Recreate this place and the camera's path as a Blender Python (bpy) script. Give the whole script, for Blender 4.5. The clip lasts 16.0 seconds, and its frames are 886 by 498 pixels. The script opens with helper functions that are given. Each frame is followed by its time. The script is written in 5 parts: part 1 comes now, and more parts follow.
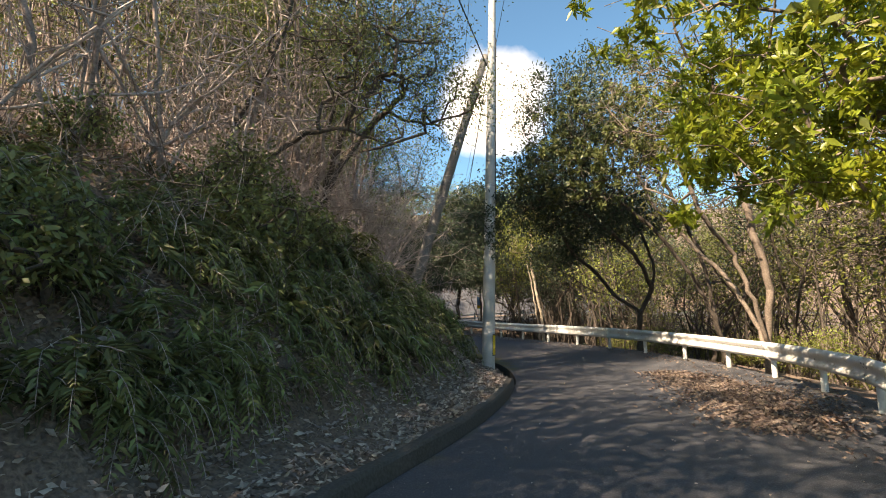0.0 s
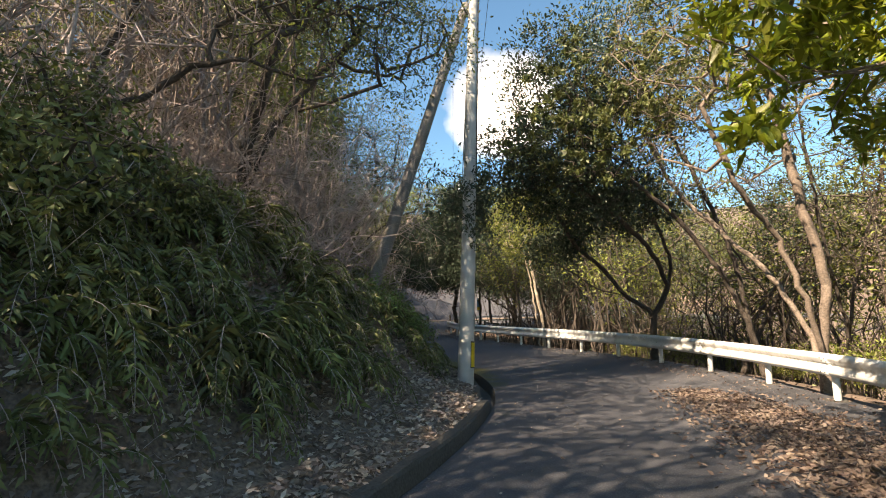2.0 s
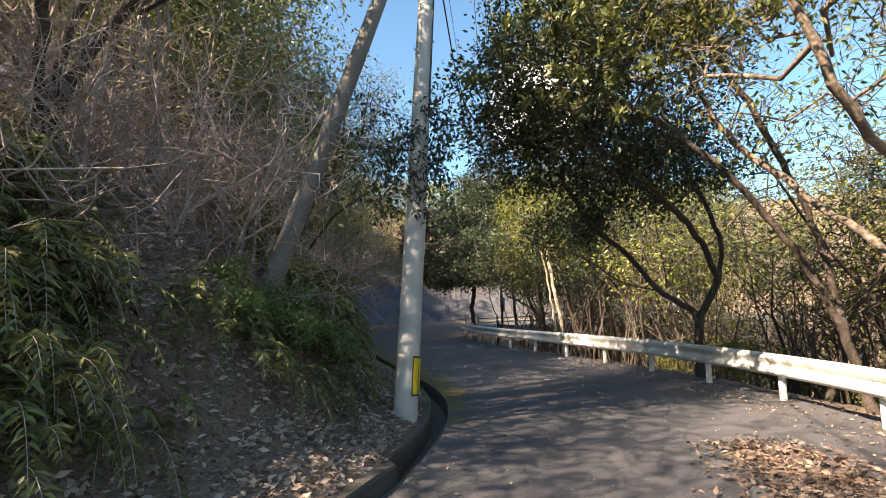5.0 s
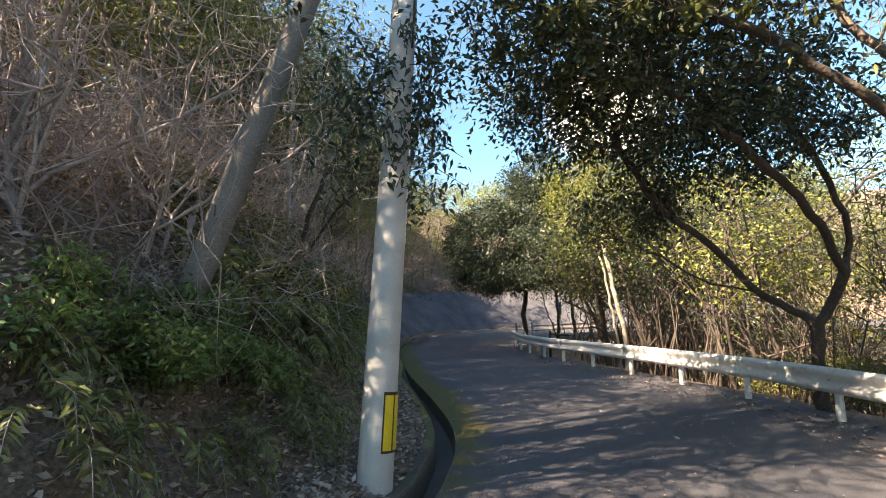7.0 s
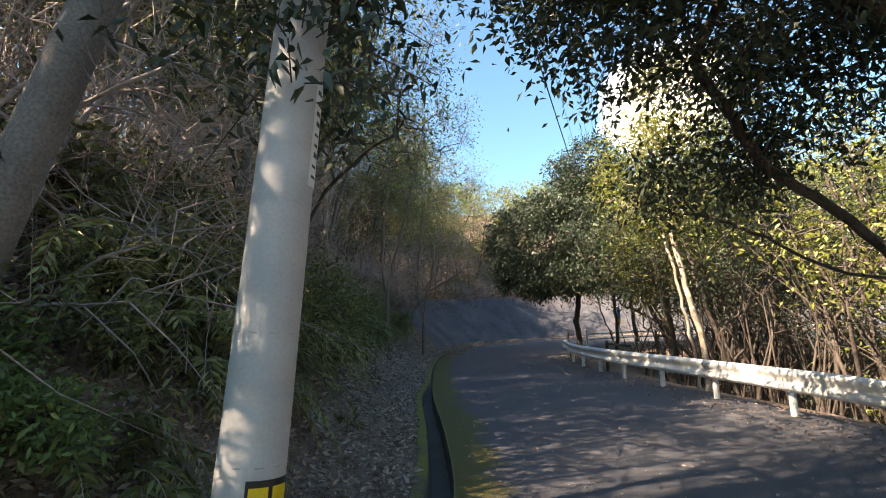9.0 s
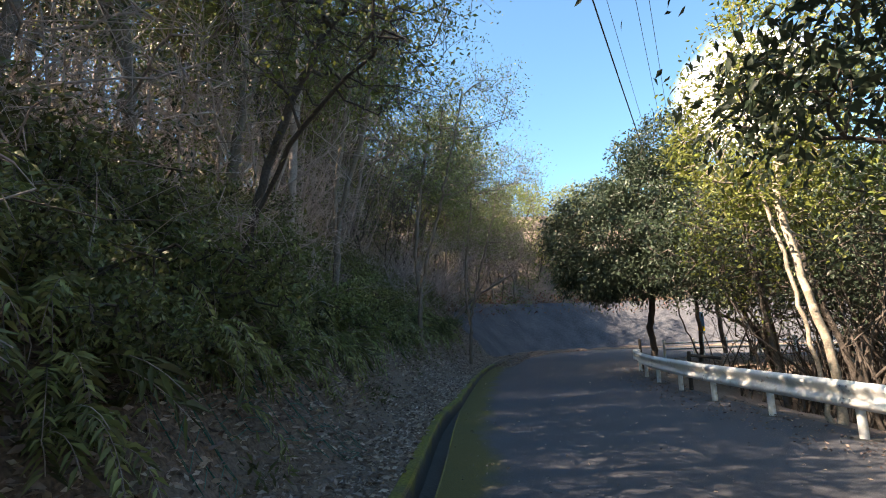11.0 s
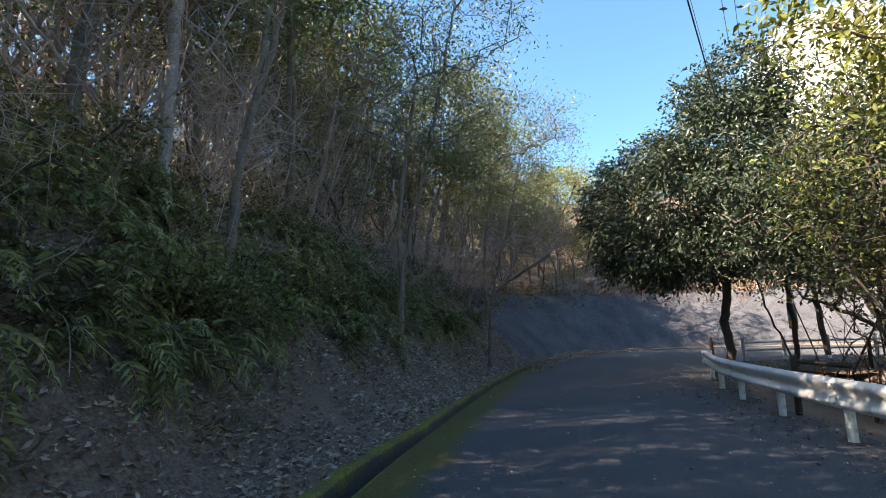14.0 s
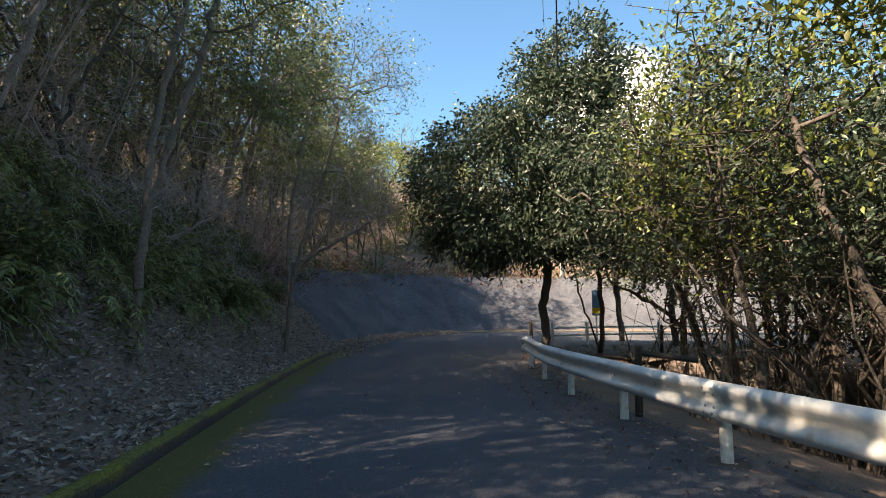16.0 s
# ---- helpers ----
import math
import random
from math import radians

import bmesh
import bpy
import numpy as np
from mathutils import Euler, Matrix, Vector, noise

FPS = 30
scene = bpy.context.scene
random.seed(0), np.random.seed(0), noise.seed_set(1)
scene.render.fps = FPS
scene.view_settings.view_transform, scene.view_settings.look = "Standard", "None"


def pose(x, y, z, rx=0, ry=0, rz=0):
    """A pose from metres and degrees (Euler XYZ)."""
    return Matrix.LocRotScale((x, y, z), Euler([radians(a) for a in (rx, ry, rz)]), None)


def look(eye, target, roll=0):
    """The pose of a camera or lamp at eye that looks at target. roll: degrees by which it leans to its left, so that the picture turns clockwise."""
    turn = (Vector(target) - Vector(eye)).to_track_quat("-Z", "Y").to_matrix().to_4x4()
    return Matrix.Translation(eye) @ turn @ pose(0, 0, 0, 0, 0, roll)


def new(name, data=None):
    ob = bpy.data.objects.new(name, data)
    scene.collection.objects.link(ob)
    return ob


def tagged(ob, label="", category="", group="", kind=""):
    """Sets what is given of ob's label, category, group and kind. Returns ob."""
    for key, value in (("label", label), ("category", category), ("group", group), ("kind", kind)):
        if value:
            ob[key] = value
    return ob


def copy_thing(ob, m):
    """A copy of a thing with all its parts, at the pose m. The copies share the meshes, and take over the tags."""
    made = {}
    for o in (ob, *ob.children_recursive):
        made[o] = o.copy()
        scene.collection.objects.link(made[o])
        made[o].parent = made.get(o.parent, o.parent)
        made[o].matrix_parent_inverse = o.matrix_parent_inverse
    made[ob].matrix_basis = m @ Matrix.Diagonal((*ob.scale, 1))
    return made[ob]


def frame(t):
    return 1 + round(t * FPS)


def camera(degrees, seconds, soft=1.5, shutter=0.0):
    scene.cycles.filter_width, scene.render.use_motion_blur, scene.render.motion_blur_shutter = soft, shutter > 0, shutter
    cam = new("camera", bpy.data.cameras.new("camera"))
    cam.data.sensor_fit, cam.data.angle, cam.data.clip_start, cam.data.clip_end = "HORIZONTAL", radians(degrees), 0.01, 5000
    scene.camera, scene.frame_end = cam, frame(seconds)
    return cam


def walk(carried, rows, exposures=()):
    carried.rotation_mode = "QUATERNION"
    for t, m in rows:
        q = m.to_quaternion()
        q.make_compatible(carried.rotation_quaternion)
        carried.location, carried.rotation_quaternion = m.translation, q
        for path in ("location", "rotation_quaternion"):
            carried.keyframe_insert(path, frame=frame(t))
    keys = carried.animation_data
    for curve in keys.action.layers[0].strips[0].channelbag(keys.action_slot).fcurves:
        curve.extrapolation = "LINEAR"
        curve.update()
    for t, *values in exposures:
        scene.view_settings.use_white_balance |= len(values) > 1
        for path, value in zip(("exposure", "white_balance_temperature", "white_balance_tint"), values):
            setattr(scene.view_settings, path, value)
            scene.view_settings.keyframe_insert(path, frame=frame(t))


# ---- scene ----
cam = camera(83.2, 16.0, 1.0)
PATH = [
    (0, (0.456, -1.616, 1.758), (0.33, 0.368, 1.98), -1.1),
    (0.5, (0.636, -0.895, 1.731), (0.5, 1.087, 1.958), -1.1),
    (1, (0.835, -0.272, 1.706), (0.693, 1.709, 1.937), -1.0),
    (1.5, (1.017, 0.401, 1.702), (0.868, 2.383, 1.929), -0.8),
    (2, (1.188, 1.012, 1.683), (1.026, 2.992, 1.916), -1.1),
    (2.5, (1.436, 1.682, 1.685), (1.231, 3.658, 1.915), -1.0),
    (3, (1.735, 2.351, 1.67), (1.508, 4.324, 1.902), -1.0),
    (3.5, (1.963, 2.947, 1.661), (1.727, 4.919, 1.891), -1.0),
    (4, (2.145, 3.505, 1.658), (1.908, 5.478, 1.886), -1.0),
    (6.5, (2.8, 6.442, 1.616), (2.263, 8.351, 1.873), -1.3),
    (7, (2.796, 7.15, 1.671), (2.235, 9.051, 1.935), -1.5),
    (7.5, (2.788, 7.814, 1.703), (2.19, 9.702, 1.981), -1.8),
    (8, (2.768, 8.481, 1.705), (2.124, 10.352, 1.991), -1.9),
    (8.5, (2.714, 9.109, 1.694), (1.999, 10.953, 1.989), -2.1),
    (9, (2.657, 9.742, 1.651), (1.899, 11.568, 1.952), -1.9),
    (9.5, (2.594, 10.405, 1.612), (1.781, 12.203, 1.939), -2.0),
    (12, (2.088, 13.755, 1.476), (0.966, 15.377, 1.808), -1.1),
    (12.5, (1.877, 14.429, 1.462), (0.698, 16.01, 1.797), -1.3),
    (13, (1.763, 15.193, 1.468), (0.561, 16.757, 1.804), -1.5),
    (13.5, (1.7, 16.01, 1.472), (0.492, 17.568, 1.81), -1.5),
    (14, (1.611, 16.745, 1.417), (0.43, 18.323, 1.757), -1.3),
    (14.5, (1.515, 17.559, 1.414), (0.461, 19.226, 1.749), -0.9),
    (15, (1.292, 18.156, 1.444), (0.489, 19.958, 1.771), -0.1),
    (15.5, (0.901, 18.822, 1.417), (0.227, 20.683, 1.708), 0.1),
    (16, (0.539, 19.368, 1.402), (-0.026, 21.269, 1.657), 0.4),
]
walk(cam, [(t, look(eye, target, roll)) for t, eye, target, roll in PATH],
     exposures=[(0, 1.8, 9500, 16), (4, 2.1, 9500, 19), (6.5, 2.55, 9500, 21), (7.5, 2.65, 9500, 21), (9.5, 2.45, 9200, 20), (12, 2.5, 8500, 18), (14, 2.5, 8300, 18), (16, 2.25, 9000, 17)])

# ---- light ----
SUN_ELEVATION, SUN_FROM = 42.0, (-0.71, -0.70)
world = bpy.data.worlds.new("sky")
scene.world = world
world.use_nodes = True
wn, wl = world.node_tree.nodes, world.node_tree.links
wn.clear()
sky = wn.new("ShaderNodeTexSky")
sky.sky_type, sky.sun_disc = "NISHITA", False
sky.sun_elevation = radians(SUN_ELEVATION)
sky.sun_rotation = math.atan2(SUN_FROM[0], SUN_FROM[1])
sky.air_density, sky.dust_density, sky.ozone_density = 1.0, 0.4, 2.5
coord = wn.new("ShaderNodeTexCoord")
cloud = wn.new("ShaderNodeTexNoise")
cloud.inputs["Scale"].default_value, cloud.inputs["Detail"].default_value = 2.2, 7
cloud_ramp = wn.new("ShaderNodeValToRGB")
cloud_ramp.color_ramp.elements[0].position, cloud_ramp.color_ramp.elements[1].position = 0.52, 0.68
# a cumulus bank stands over the road ahead in a clear gap; broken cumulus out of view is added to lift the shade
toward = wn.new("ShaderNodeVectorMath")
toward.operation = "DISTANCE"
toward.inputs[1].default_value = (0.05, 0.93, 0.37)
wl.new(coord.outputs["Generated"], toward.inputs[0])
near_bank = wn.new("ShaderNodeMapRange")
for sock, v in (("From Min", 0.0), ("From Max", 0.22), ("To Min", 0.34), ("To Max", -0.22)):
    near_bank.inputs[sock].default_value = v
wl.new(toward.outputs["Value"], near_bank.inputs["Value"])
cloud_sum = wn.new("ShaderNodeMath")
cloud_sum.operation = "ADD"
broken = wn.new("ShaderNodeMapRange")
for sock, v in (("From Min", 0.6), ("From Max", 1.2), ("To Min", 0.0), ("To Max", 0.12)):
    broken.inputs[sock].default_value = v
wl.new(toward.outputs["Value"], broken.inputs["Value"])
bank_sum = wn.new("ShaderNodeMath")
bank_sum.operation = "ADD"
wl.new(near_bank.outputs["Result"], bank_sum.inputs[0])
wl.new(broken.outputs["Result"], bank_sum.inputs[1])
wl.new(bank_sum.outputs["Value"], cloud_sum.inputs[0])
tone = wn.new("ShaderNodeMixRGB")
tone.blend_type = "MULTIPLY"
tone.inputs["Fac"].default_value, tone.inputs["Color2"].default_value = 1.0, (0.50, 0.90, 1.08, 1)
cloud_mix = wn.new("ShaderNodeMixRGB")
cloud_mix.inputs["Color2"].default_value = (10.5, 10.6, 10.9, 1)
back = wn.new("ShaderNodeBackground")
back.inputs["Strength"].default_value = 0.08
world_out = wn.new("ShaderNodeOutputWorld")
wl.new(coord.outputs["Generated"], cloud.inputs["Vector"])
wl.new(cloud.outputs["Fac"], cloud_sum.inputs[1])
wl.new(cloud_sum.outputs["Value"], cloud_ramp.inputs["Fac"])
wl.new(cloud_ramp.outputs["Color"], cloud_mix.inputs["Fac"])
wl.new(sky.outputs["Color"], tone.inputs["Color1"])
wl.new(tone.outputs["Color"], cloud_mix.inputs["Color1"])
wl.new(cloud_mix.outputs["Color"], back.inputs["Color"])
wl.new(back.outputs["Background"], world_out.inputs["Surface"])

sun = new("sun", bpy.data.lights.new("sun", "SUN"))
sun.data.energy, sun.data.angle, sun.data.color = 5.0, radians(0.5), (1.0, 0.95, 0.88)
sun_way = Vector((SUN_FROM[0], SUN_FROM[1], math.tan(radians(SUN_ELEVATION))))
sun.matrix_basis = look(sun_way * 60, (0, 0, 0))


# ---- materials ----
def material(name, base, rough=0.8, metal=0.0, scales=(3.0, 40.0), swing=0.25, tint=None, bump=0.3, depth=0.01,
             island=0.0, objects=0.0, translucent=0.0, moss=None, speck=None, stretch=None):
    """Two scales of mottling on a base colour, with relief; island and objects vary it piece by piece."""
    m = bpy.data.materials.new(name)
    m.use_nodes = True
    n, l = m.node_tree.nodes, m.node_tree.links
    n.clear()
    out, shader = n.new("ShaderNodeOutputMaterial"), n.new("ShaderNodeBsdfPrincipled")
    shader.inputs["Roughness"].default_value, shader.inputs["Metallic"].default_value = rough, metal
    where = n.new("ShaderNodeTexCoord")
    tint = tint or tuple(c * 0.55 for c in base)

    def tex(scale, detail=5):
        t = n.new("ShaderNodeTexNoise")
        t.inputs["Scale"].default_value, t.inputs["Detail"].default_value = scale, detail
        if stretch and scale == scales[0]:
            run = n.new("ShaderNodeMapping")
            run.inputs["Scale"].default_value = stretch
            l.new(where.outputs["Object"], run.inputs["Vector"])
            l.new(run.outputs["Vector"], t.inputs["Vector"])
        else:
            l.new(where.outputs["Object"], t.inputs["Vector"])
        return t

    def mix(fac, c1, c2, mode="MIX"):
        x = n.new("ShaderNodeMixRGB")
        x.blend_type = mode
        for sock, v in (("Fac", fac), ("Color1", c1), ("Color2", c2)):
            if isinstance(v, (int, float)):
                x.inputs[sock].default_value = v
            elif isinstance(v, tuple):
                x.inputs[sock].default_value = (*v, 1)
            else:
                l.new(v, x.inputs[sock])
        return x.outputs["Color"]

    def ramp(v, lo, hi):
        r = n.new("ShaderNodeMapRange")
        r.inputs["From Min"].default_value, r.inputs["From Max"].default_value = lo, hi
        l.new(v, r.inputs["Value"])
        return r.outputs["Result"]

    coarse, fine = tex(scales[0]), tex(scales[1], 3)
    colour = mix(ramp(coarse.outputs["Fac"], 0.35, 0.68), base, tint)
    colour = mix(swing, colour, mix(ramp(fine.outputs["Fac"], 0.3, 0.7), tuple(min(1, c * 1.7) for c in base), tuple(c * 0.35 for c in base)))
    if speck:
        v = n.new("ShaderNodeTexVoronoi")
        v.inputs["Scale"].default_value = speck[1]
        l.new(where.outputs["Object"], v.inputs["Vector"])
        colour = mix(ramp(v.outputs["Distance"], 0.32, 0.12), colour, speck[0])
    if moss:
        at = n.new("ShaderNodeAttribute")
        at.attribute_name = "moss"
        patch = tex(1.6, 6)
        add = n.new("ShaderNodeMath")
        add.operation = "ADD"
        l.new(at.outputs["Fac"], add.inputs[0])
        l.new(patch.outputs["Fac"], add.inputs[1])
        colour = mix(ramp(add.outputs["Value"], 0.95, 1.3), colour, mix(ramp(fine.outputs["Fac"], 0.35, 0.65), moss, tuple(c * 0.45 for c in moss)))
    for share, node, socket in ((island, "ShaderNodeNewGeometry", "Random Per Island"), (objects, "ShaderNodeObjectInfo", "Random")):
        if share:
            g = n.new(node)
            hue = n.new("ShaderNodeHueSaturation")
            for sock, lo, hi in (("Value", 1 - share, 1 + share), ("Hue", 0.5 - share * 0.05, 0.5 + share * 0.035)):
                r = n.new("ShaderNodeMapRange")
                r.inputs["To Min"].default_value, r.inputs["To Max"].default_value = lo, hi
                l.new(g.outputs[socket], r.inputs["Value"])
                l.new(r.outputs["Result"], hue.inputs[sock])
            l.new(colour, hue.inputs["Color"])
            colour = hue.outputs["Color"]
    l.new(colour, shader.inputs["Base Color"])
    if bump:
        b = n.new("ShaderNodeBump")
        b.inputs["Strength"].default_value, b.inputs["Distance"].default_value = bump, depth
        l.new(fine.outputs["Fac"], b.inputs["Height"])
        l.new(b.outputs["Normal"], shader.inputs["Normal"])
    if translucent:
        tr, ms = n.new("ShaderNodeBsdfTranslucent"), n.new("ShaderNodeMixShader")
        l.new(colour, tr.inputs["Color"])
        ms.inputs["Fac"].default_value = translucent
        l.new(shader.outputs["BSDF"], ms.inputs[1])
        l.new(tr.outputs["BSDF"], ms.inputs[2])
        l.new(ms.outputs["Shader"], out.inputs["Surface"])
    else:
        l.new(shader.outputs["BSDF"], out.inputs["Surface"])
    return m


ASPHALT = material("asphalt", (0.068, 0.071, 0.082), 0.82, scales=(0.55, 55.0), swing=0.45, tint=(0.044, 0.045, 0.052), bump=0.6, depth=0.008,
                   moss=(0.13, 0.115, 0.025), speck=((0.17, 0.165, 0.16), 60.0), stretch=(1.0, 0.55, 1.0))
EARTH = material("earth", (0.155, 0.115, 0.095), 0.95, scales=(0.9, 22.0), swing=0.5, tint=(0.085, 0.064, 0.053), bump=0.8, depth=0.04, moss=(0.05, 0.07, 0.02))
LITTER_SOIL = material("litter_soil", (0.17, 0.122, 0.094), 0.95, scales=(1.1, 30.0), swing=0.55, tint=(0.095, 0.07, 0.056), bump=0.8, depth=0.03)
KERB = material("kerb_concrete", (0.075, 0.071, 0.064), 0.9, scales=(1.3, 35.0), swing=0.4, tint=(0.045, 0.043, 0.038), bump=0.6, depth=0.012, moss=(0.22, 0.21, 0.035))
CONCRETE = material("pole_concrete", (0.47, 0.47, 0.455), 0.7, scales=(1.6, 60.0), swing=0.09, tint=(0.33, 0.33, 0.325), bump=0.15, depth=0.003, stretch=(0.5, 0.5, 1.6))
OLD_CONCRETE = material("strut_concrete", (0.21, 0.195, 0.18), 0.85, scales=(1.6, 50.0), swing=0.4, tint=(0.13, 0.115, 0.10), bump=0.4, depth=0.006)
SLAB = material("sprayed_concrete", (0.045, 0.048, 0.06), 0.85, scales=(1.1, 9.0), swing=0.5, tint=(0.125, 0.13, 0.142), bump=0.7, depth=0.05, stretch=(1.0, 1.0, 0.16))
RAIL = material("rail_paint", (0.74, 0.75, 0.74), 0.5, scales=(1.0, 26.0), swing=0.16, tint=(0.60, 0.60, 0.58), bump=0.15, depth=0.003, speck=((0.52, 0.48, 0.42), 7.0))
GALV = material("galvanised_steel", (0.42, 0.43, 0.44), 0.45, 0.8, swing=0.2)
YELLOW = material("yellow_plate", (0.78, 0.52, 0.02), 0.45, scales=(4, 50), swing=0.12, tint=(0.66, 0.42, 0.02), bump=0.05)
BLACK = material("black_plate", (0.018, 0.018, 0.02), 0.5, swing=0.1, bump=0.05)
WHITE = material("white_plate", (0.72, 0.72, 0.70), 0.5, scales=(4, 60), swing=0.12, tint=(0.58, 0.58, 0.55), bump=0.05)
BLUE = material("blue_plate", (0.15, 0.38, 0.62), 0.5, swing=0.1, bump=0.05)
CABLE = material("cable_sheath", (0.02, 0.02, 0.022), 0.6, swing=0.1, bump=0)
DARK_WOOD = material("dark_wood", (0.05, 0.038, 0.03), 0.9, scales=(4, 50), swing=0.4, bump=0.6)
BARK_DARK = material("dark_bark", (0.075, 0.06, 0.05), 0.92, scales=(3, 30), swing=0.5, tint=(0.045, 0.036, 0.03), bump=0.9, depth=0.02)
BARK_GREY = material("grey_bark", (0.34, 0.275, 0.245), 0.92, scales=(3, 30), swing=0.45, tint=(0.2, 0.16, 0.14), bump=0.8, depth=0.012, objects=0.22)
BARK_PALE = material("pale_bark", (0.32, 0.27, 0.21), 0.88, scales=(3, 30), swing=0.35, tint=(0.27, 0.22, 0.17), bump=0.6, depth=0.012)
BARK_BROWN = material("brown_bark", (0.19, 0.15, 0.122), 0.92, scales=(3, 30), swing=0.45, tint=(0.10, 0.08, 0.066), bump=0.8, depth=0.015)
TWIG = material("dead_twig", (0.41, 0.345, 0.325), 0.9, scales=(2, 30), swing=0.3, tint=(0.26, 0.21, 0.195), bump=0.4, objects=0.2)
LEAF_BRIGHT = material("broad_leaf", (0.27, 0.31, 0.035), 0.38, scales=(1.0, 12), swing=0.15, tint=(0.15, 0.2, 0.026), bump=0, island=0.4, translucent=0.42)
LEAF_DARK = material("dark_leaf", (0.048, 0.072, 0.043), 0.45, scales=(0.8, 12), swing=0.15, tint=(0.03, 0.05, 0.03), bump=0, island=0.35, objects=0.12, translucent=0.16)
LEAF_DARK.node_tree.nodes["Principled BSDF"].inputs["Specular IOR Level"].default_value = 0.34
LEAF_MID = material("mid_leaf", (0.15, 0.175, 0.06), 0.45, scales=(0.8, 12), swing=0.15, tint=(0.095, 0.125, 0.045), bump=0, island=0.45, objects=0.2, translucent=0.32)
LEAF_YELLOW = material("yellow_leaf", (0.155, 0.18, 0.042), 0.5, scales=(0.8, 12), swing=0.15, tint=(0.14, 0.16, 0.03), bump=0, island=0.4, objects=0.25, translucent=0.38)
LEAF_FERN = material("fern_leaf", (0.165, 0.192, 0.065), 0.5, scales=(1.5, 14), swing=0.2, tint=(0.075, 0.085, 0.035), bump=0, island=0.5, objects=0.4, translucent=0.28)
# brighter copy of the fern leaf: light on the far bank put into its colour
LEAF_FROND = material("lit_frond", (0.28, 0.31, 0.12), 0.5, scales=(1.5, 14), swing=0.2, tint=(0.17, 0.19, 0.075), bump=0, island=0.5, translucent=0.28)
LEAF_FRESH = material("fresh_leaf", (0.13, 0.21, 0.06), 0.42, scales=(0.8, 12), swing=0.15, tint=(0.09, 0.15, 0.045), bump=0, island=0.4, translucent=0.3)
LEAF_RED = material("russet_leaf", (0.22, 0.09, 0.05), 0.7, scales=(1.5, 14), swing=0.2, bump=0, island=0.4, translucent=0.25)
LEAF_DEAD = material("dead_leaf", (0.40, 0.285, 0.22), 0.8, scales=(2.0, 25), swing=0.3, tint=(0.19, 0.135, 0.10), bump=0, island=0.55, translucent=0.1)
LEAF_PALE = material("pale_dead_leaf", (0.35, 0.29, 0.255), 0.8, scales=(2.0, 25), swing=0.3, tint=(0.26, 0.2, 0.165), bump=0, island=0.55, translucent=0.1)
LEAF_TAN = material("tan_dead_leaf", (0.185, 0.147, 0.128), 0.8, scales=(2.0, 25), swing=0.3, tint=(0.17, 0.11, 0.08), bump=0, island=0.55, translucent=0.1)


# ---- plan ----
def spline(points, step=0.25):
    """Even points along a smooth line through the given ones."""
    p = np.array(points, float)
    p = np.vstack([2 * p[0] - p[1], p, 2 * p[-1] - p[-2]])
    t = np.linspace(0, 1, 24, endpoint=False)[:, None]
    fine = []
    for a, b, c, d in zip(p, p[1:], p[2:], p[3:]):
        fine.append(0.5 * (2 * b + (c - a) * t + (2 * a - 5 * b + 4 * c - d) * t ** 2 + (3 * b - a - 3 * c + d) * t ** 3))
    fine = np.vstack(fine + [p[-2:-1]])
    run = np.concatenate([[0], np.cumsum(np.linalg.norm(np.diff(fine, axis=0), axis=1))])
    at = np.linspace(0, run[-1], max(2, int(run[-1] / step)))
    return np.stack([np.interp(at, run, fine[:, k]) for k in range(p.shape[1])], 1)


def tangents(line):
    t = np.gradient(line[:, :2], axis=0)
    return t / np.linalg.norm(t, axis=1)[:, None]


# the left edge of the asphalt, and the line of the guard rail with the road's inner edge after it
EDGE = spline([(-9.5, -24), (-5.4, -11), (-2.4, -3), (-1.15, 1.0), (-0.52, 2.82), (0.1, 4.4), (0.62, 6.0), (1.0, 7.6), (1.24, 9.2), (1.32, 10.4), (1.25, 12.2),
               (0.78, 14.3), (-0.42, 17.0), (-2.4, 21.0), (-4.16, 25.0), (-5.95, 29.3), (-7.1, 32.6), (-7.9, 35.6), (-8.3, 38.4), (-8.0, 41.2), (-6.4, 44.2),
               (-3.0, 46.8), (3, 48.8), (14, 51), (32, 53)])
INNER = spline([(-3.0, -24), (0.6, -11), (2.9, -3.0), (4.1, 1.0), (5.35, 4.35), (6.17, 6.23), (6.64, 8.18), (6.89, 10.16), (6.87, 12.16), (6.55, 14.13), (6.02, 16.06), (5.31, 17.93),
                (4.47, 19.75), (3.53, 21.51), (2.56, 23.26), (1.6, 25.02), (0.79, 26.84), (0.03, 28.69), (-0.59, 30.6), (-1.05, 32.4), (-1.75, 34.2), (-2.0, 35.8), (-1.6, 37.3),
                (-0.1, 38.8), (3, 40.2), (8, 41.6), (16, 43.2), (32, 45)])
EDGE_T, INNER_T = tangents(EDGE), tangents(INNER)


def road_z(y):
    return np.interp(y, [-24, -10, -2, 4, 8, 11.5, 30, 35, 40, 44, 50, 60], [0.3, 0.24, 0.18, 0.13, 0.06, 0.0, 0.0, 0.09, 0.26, 0.36, 0.5, 0.7])


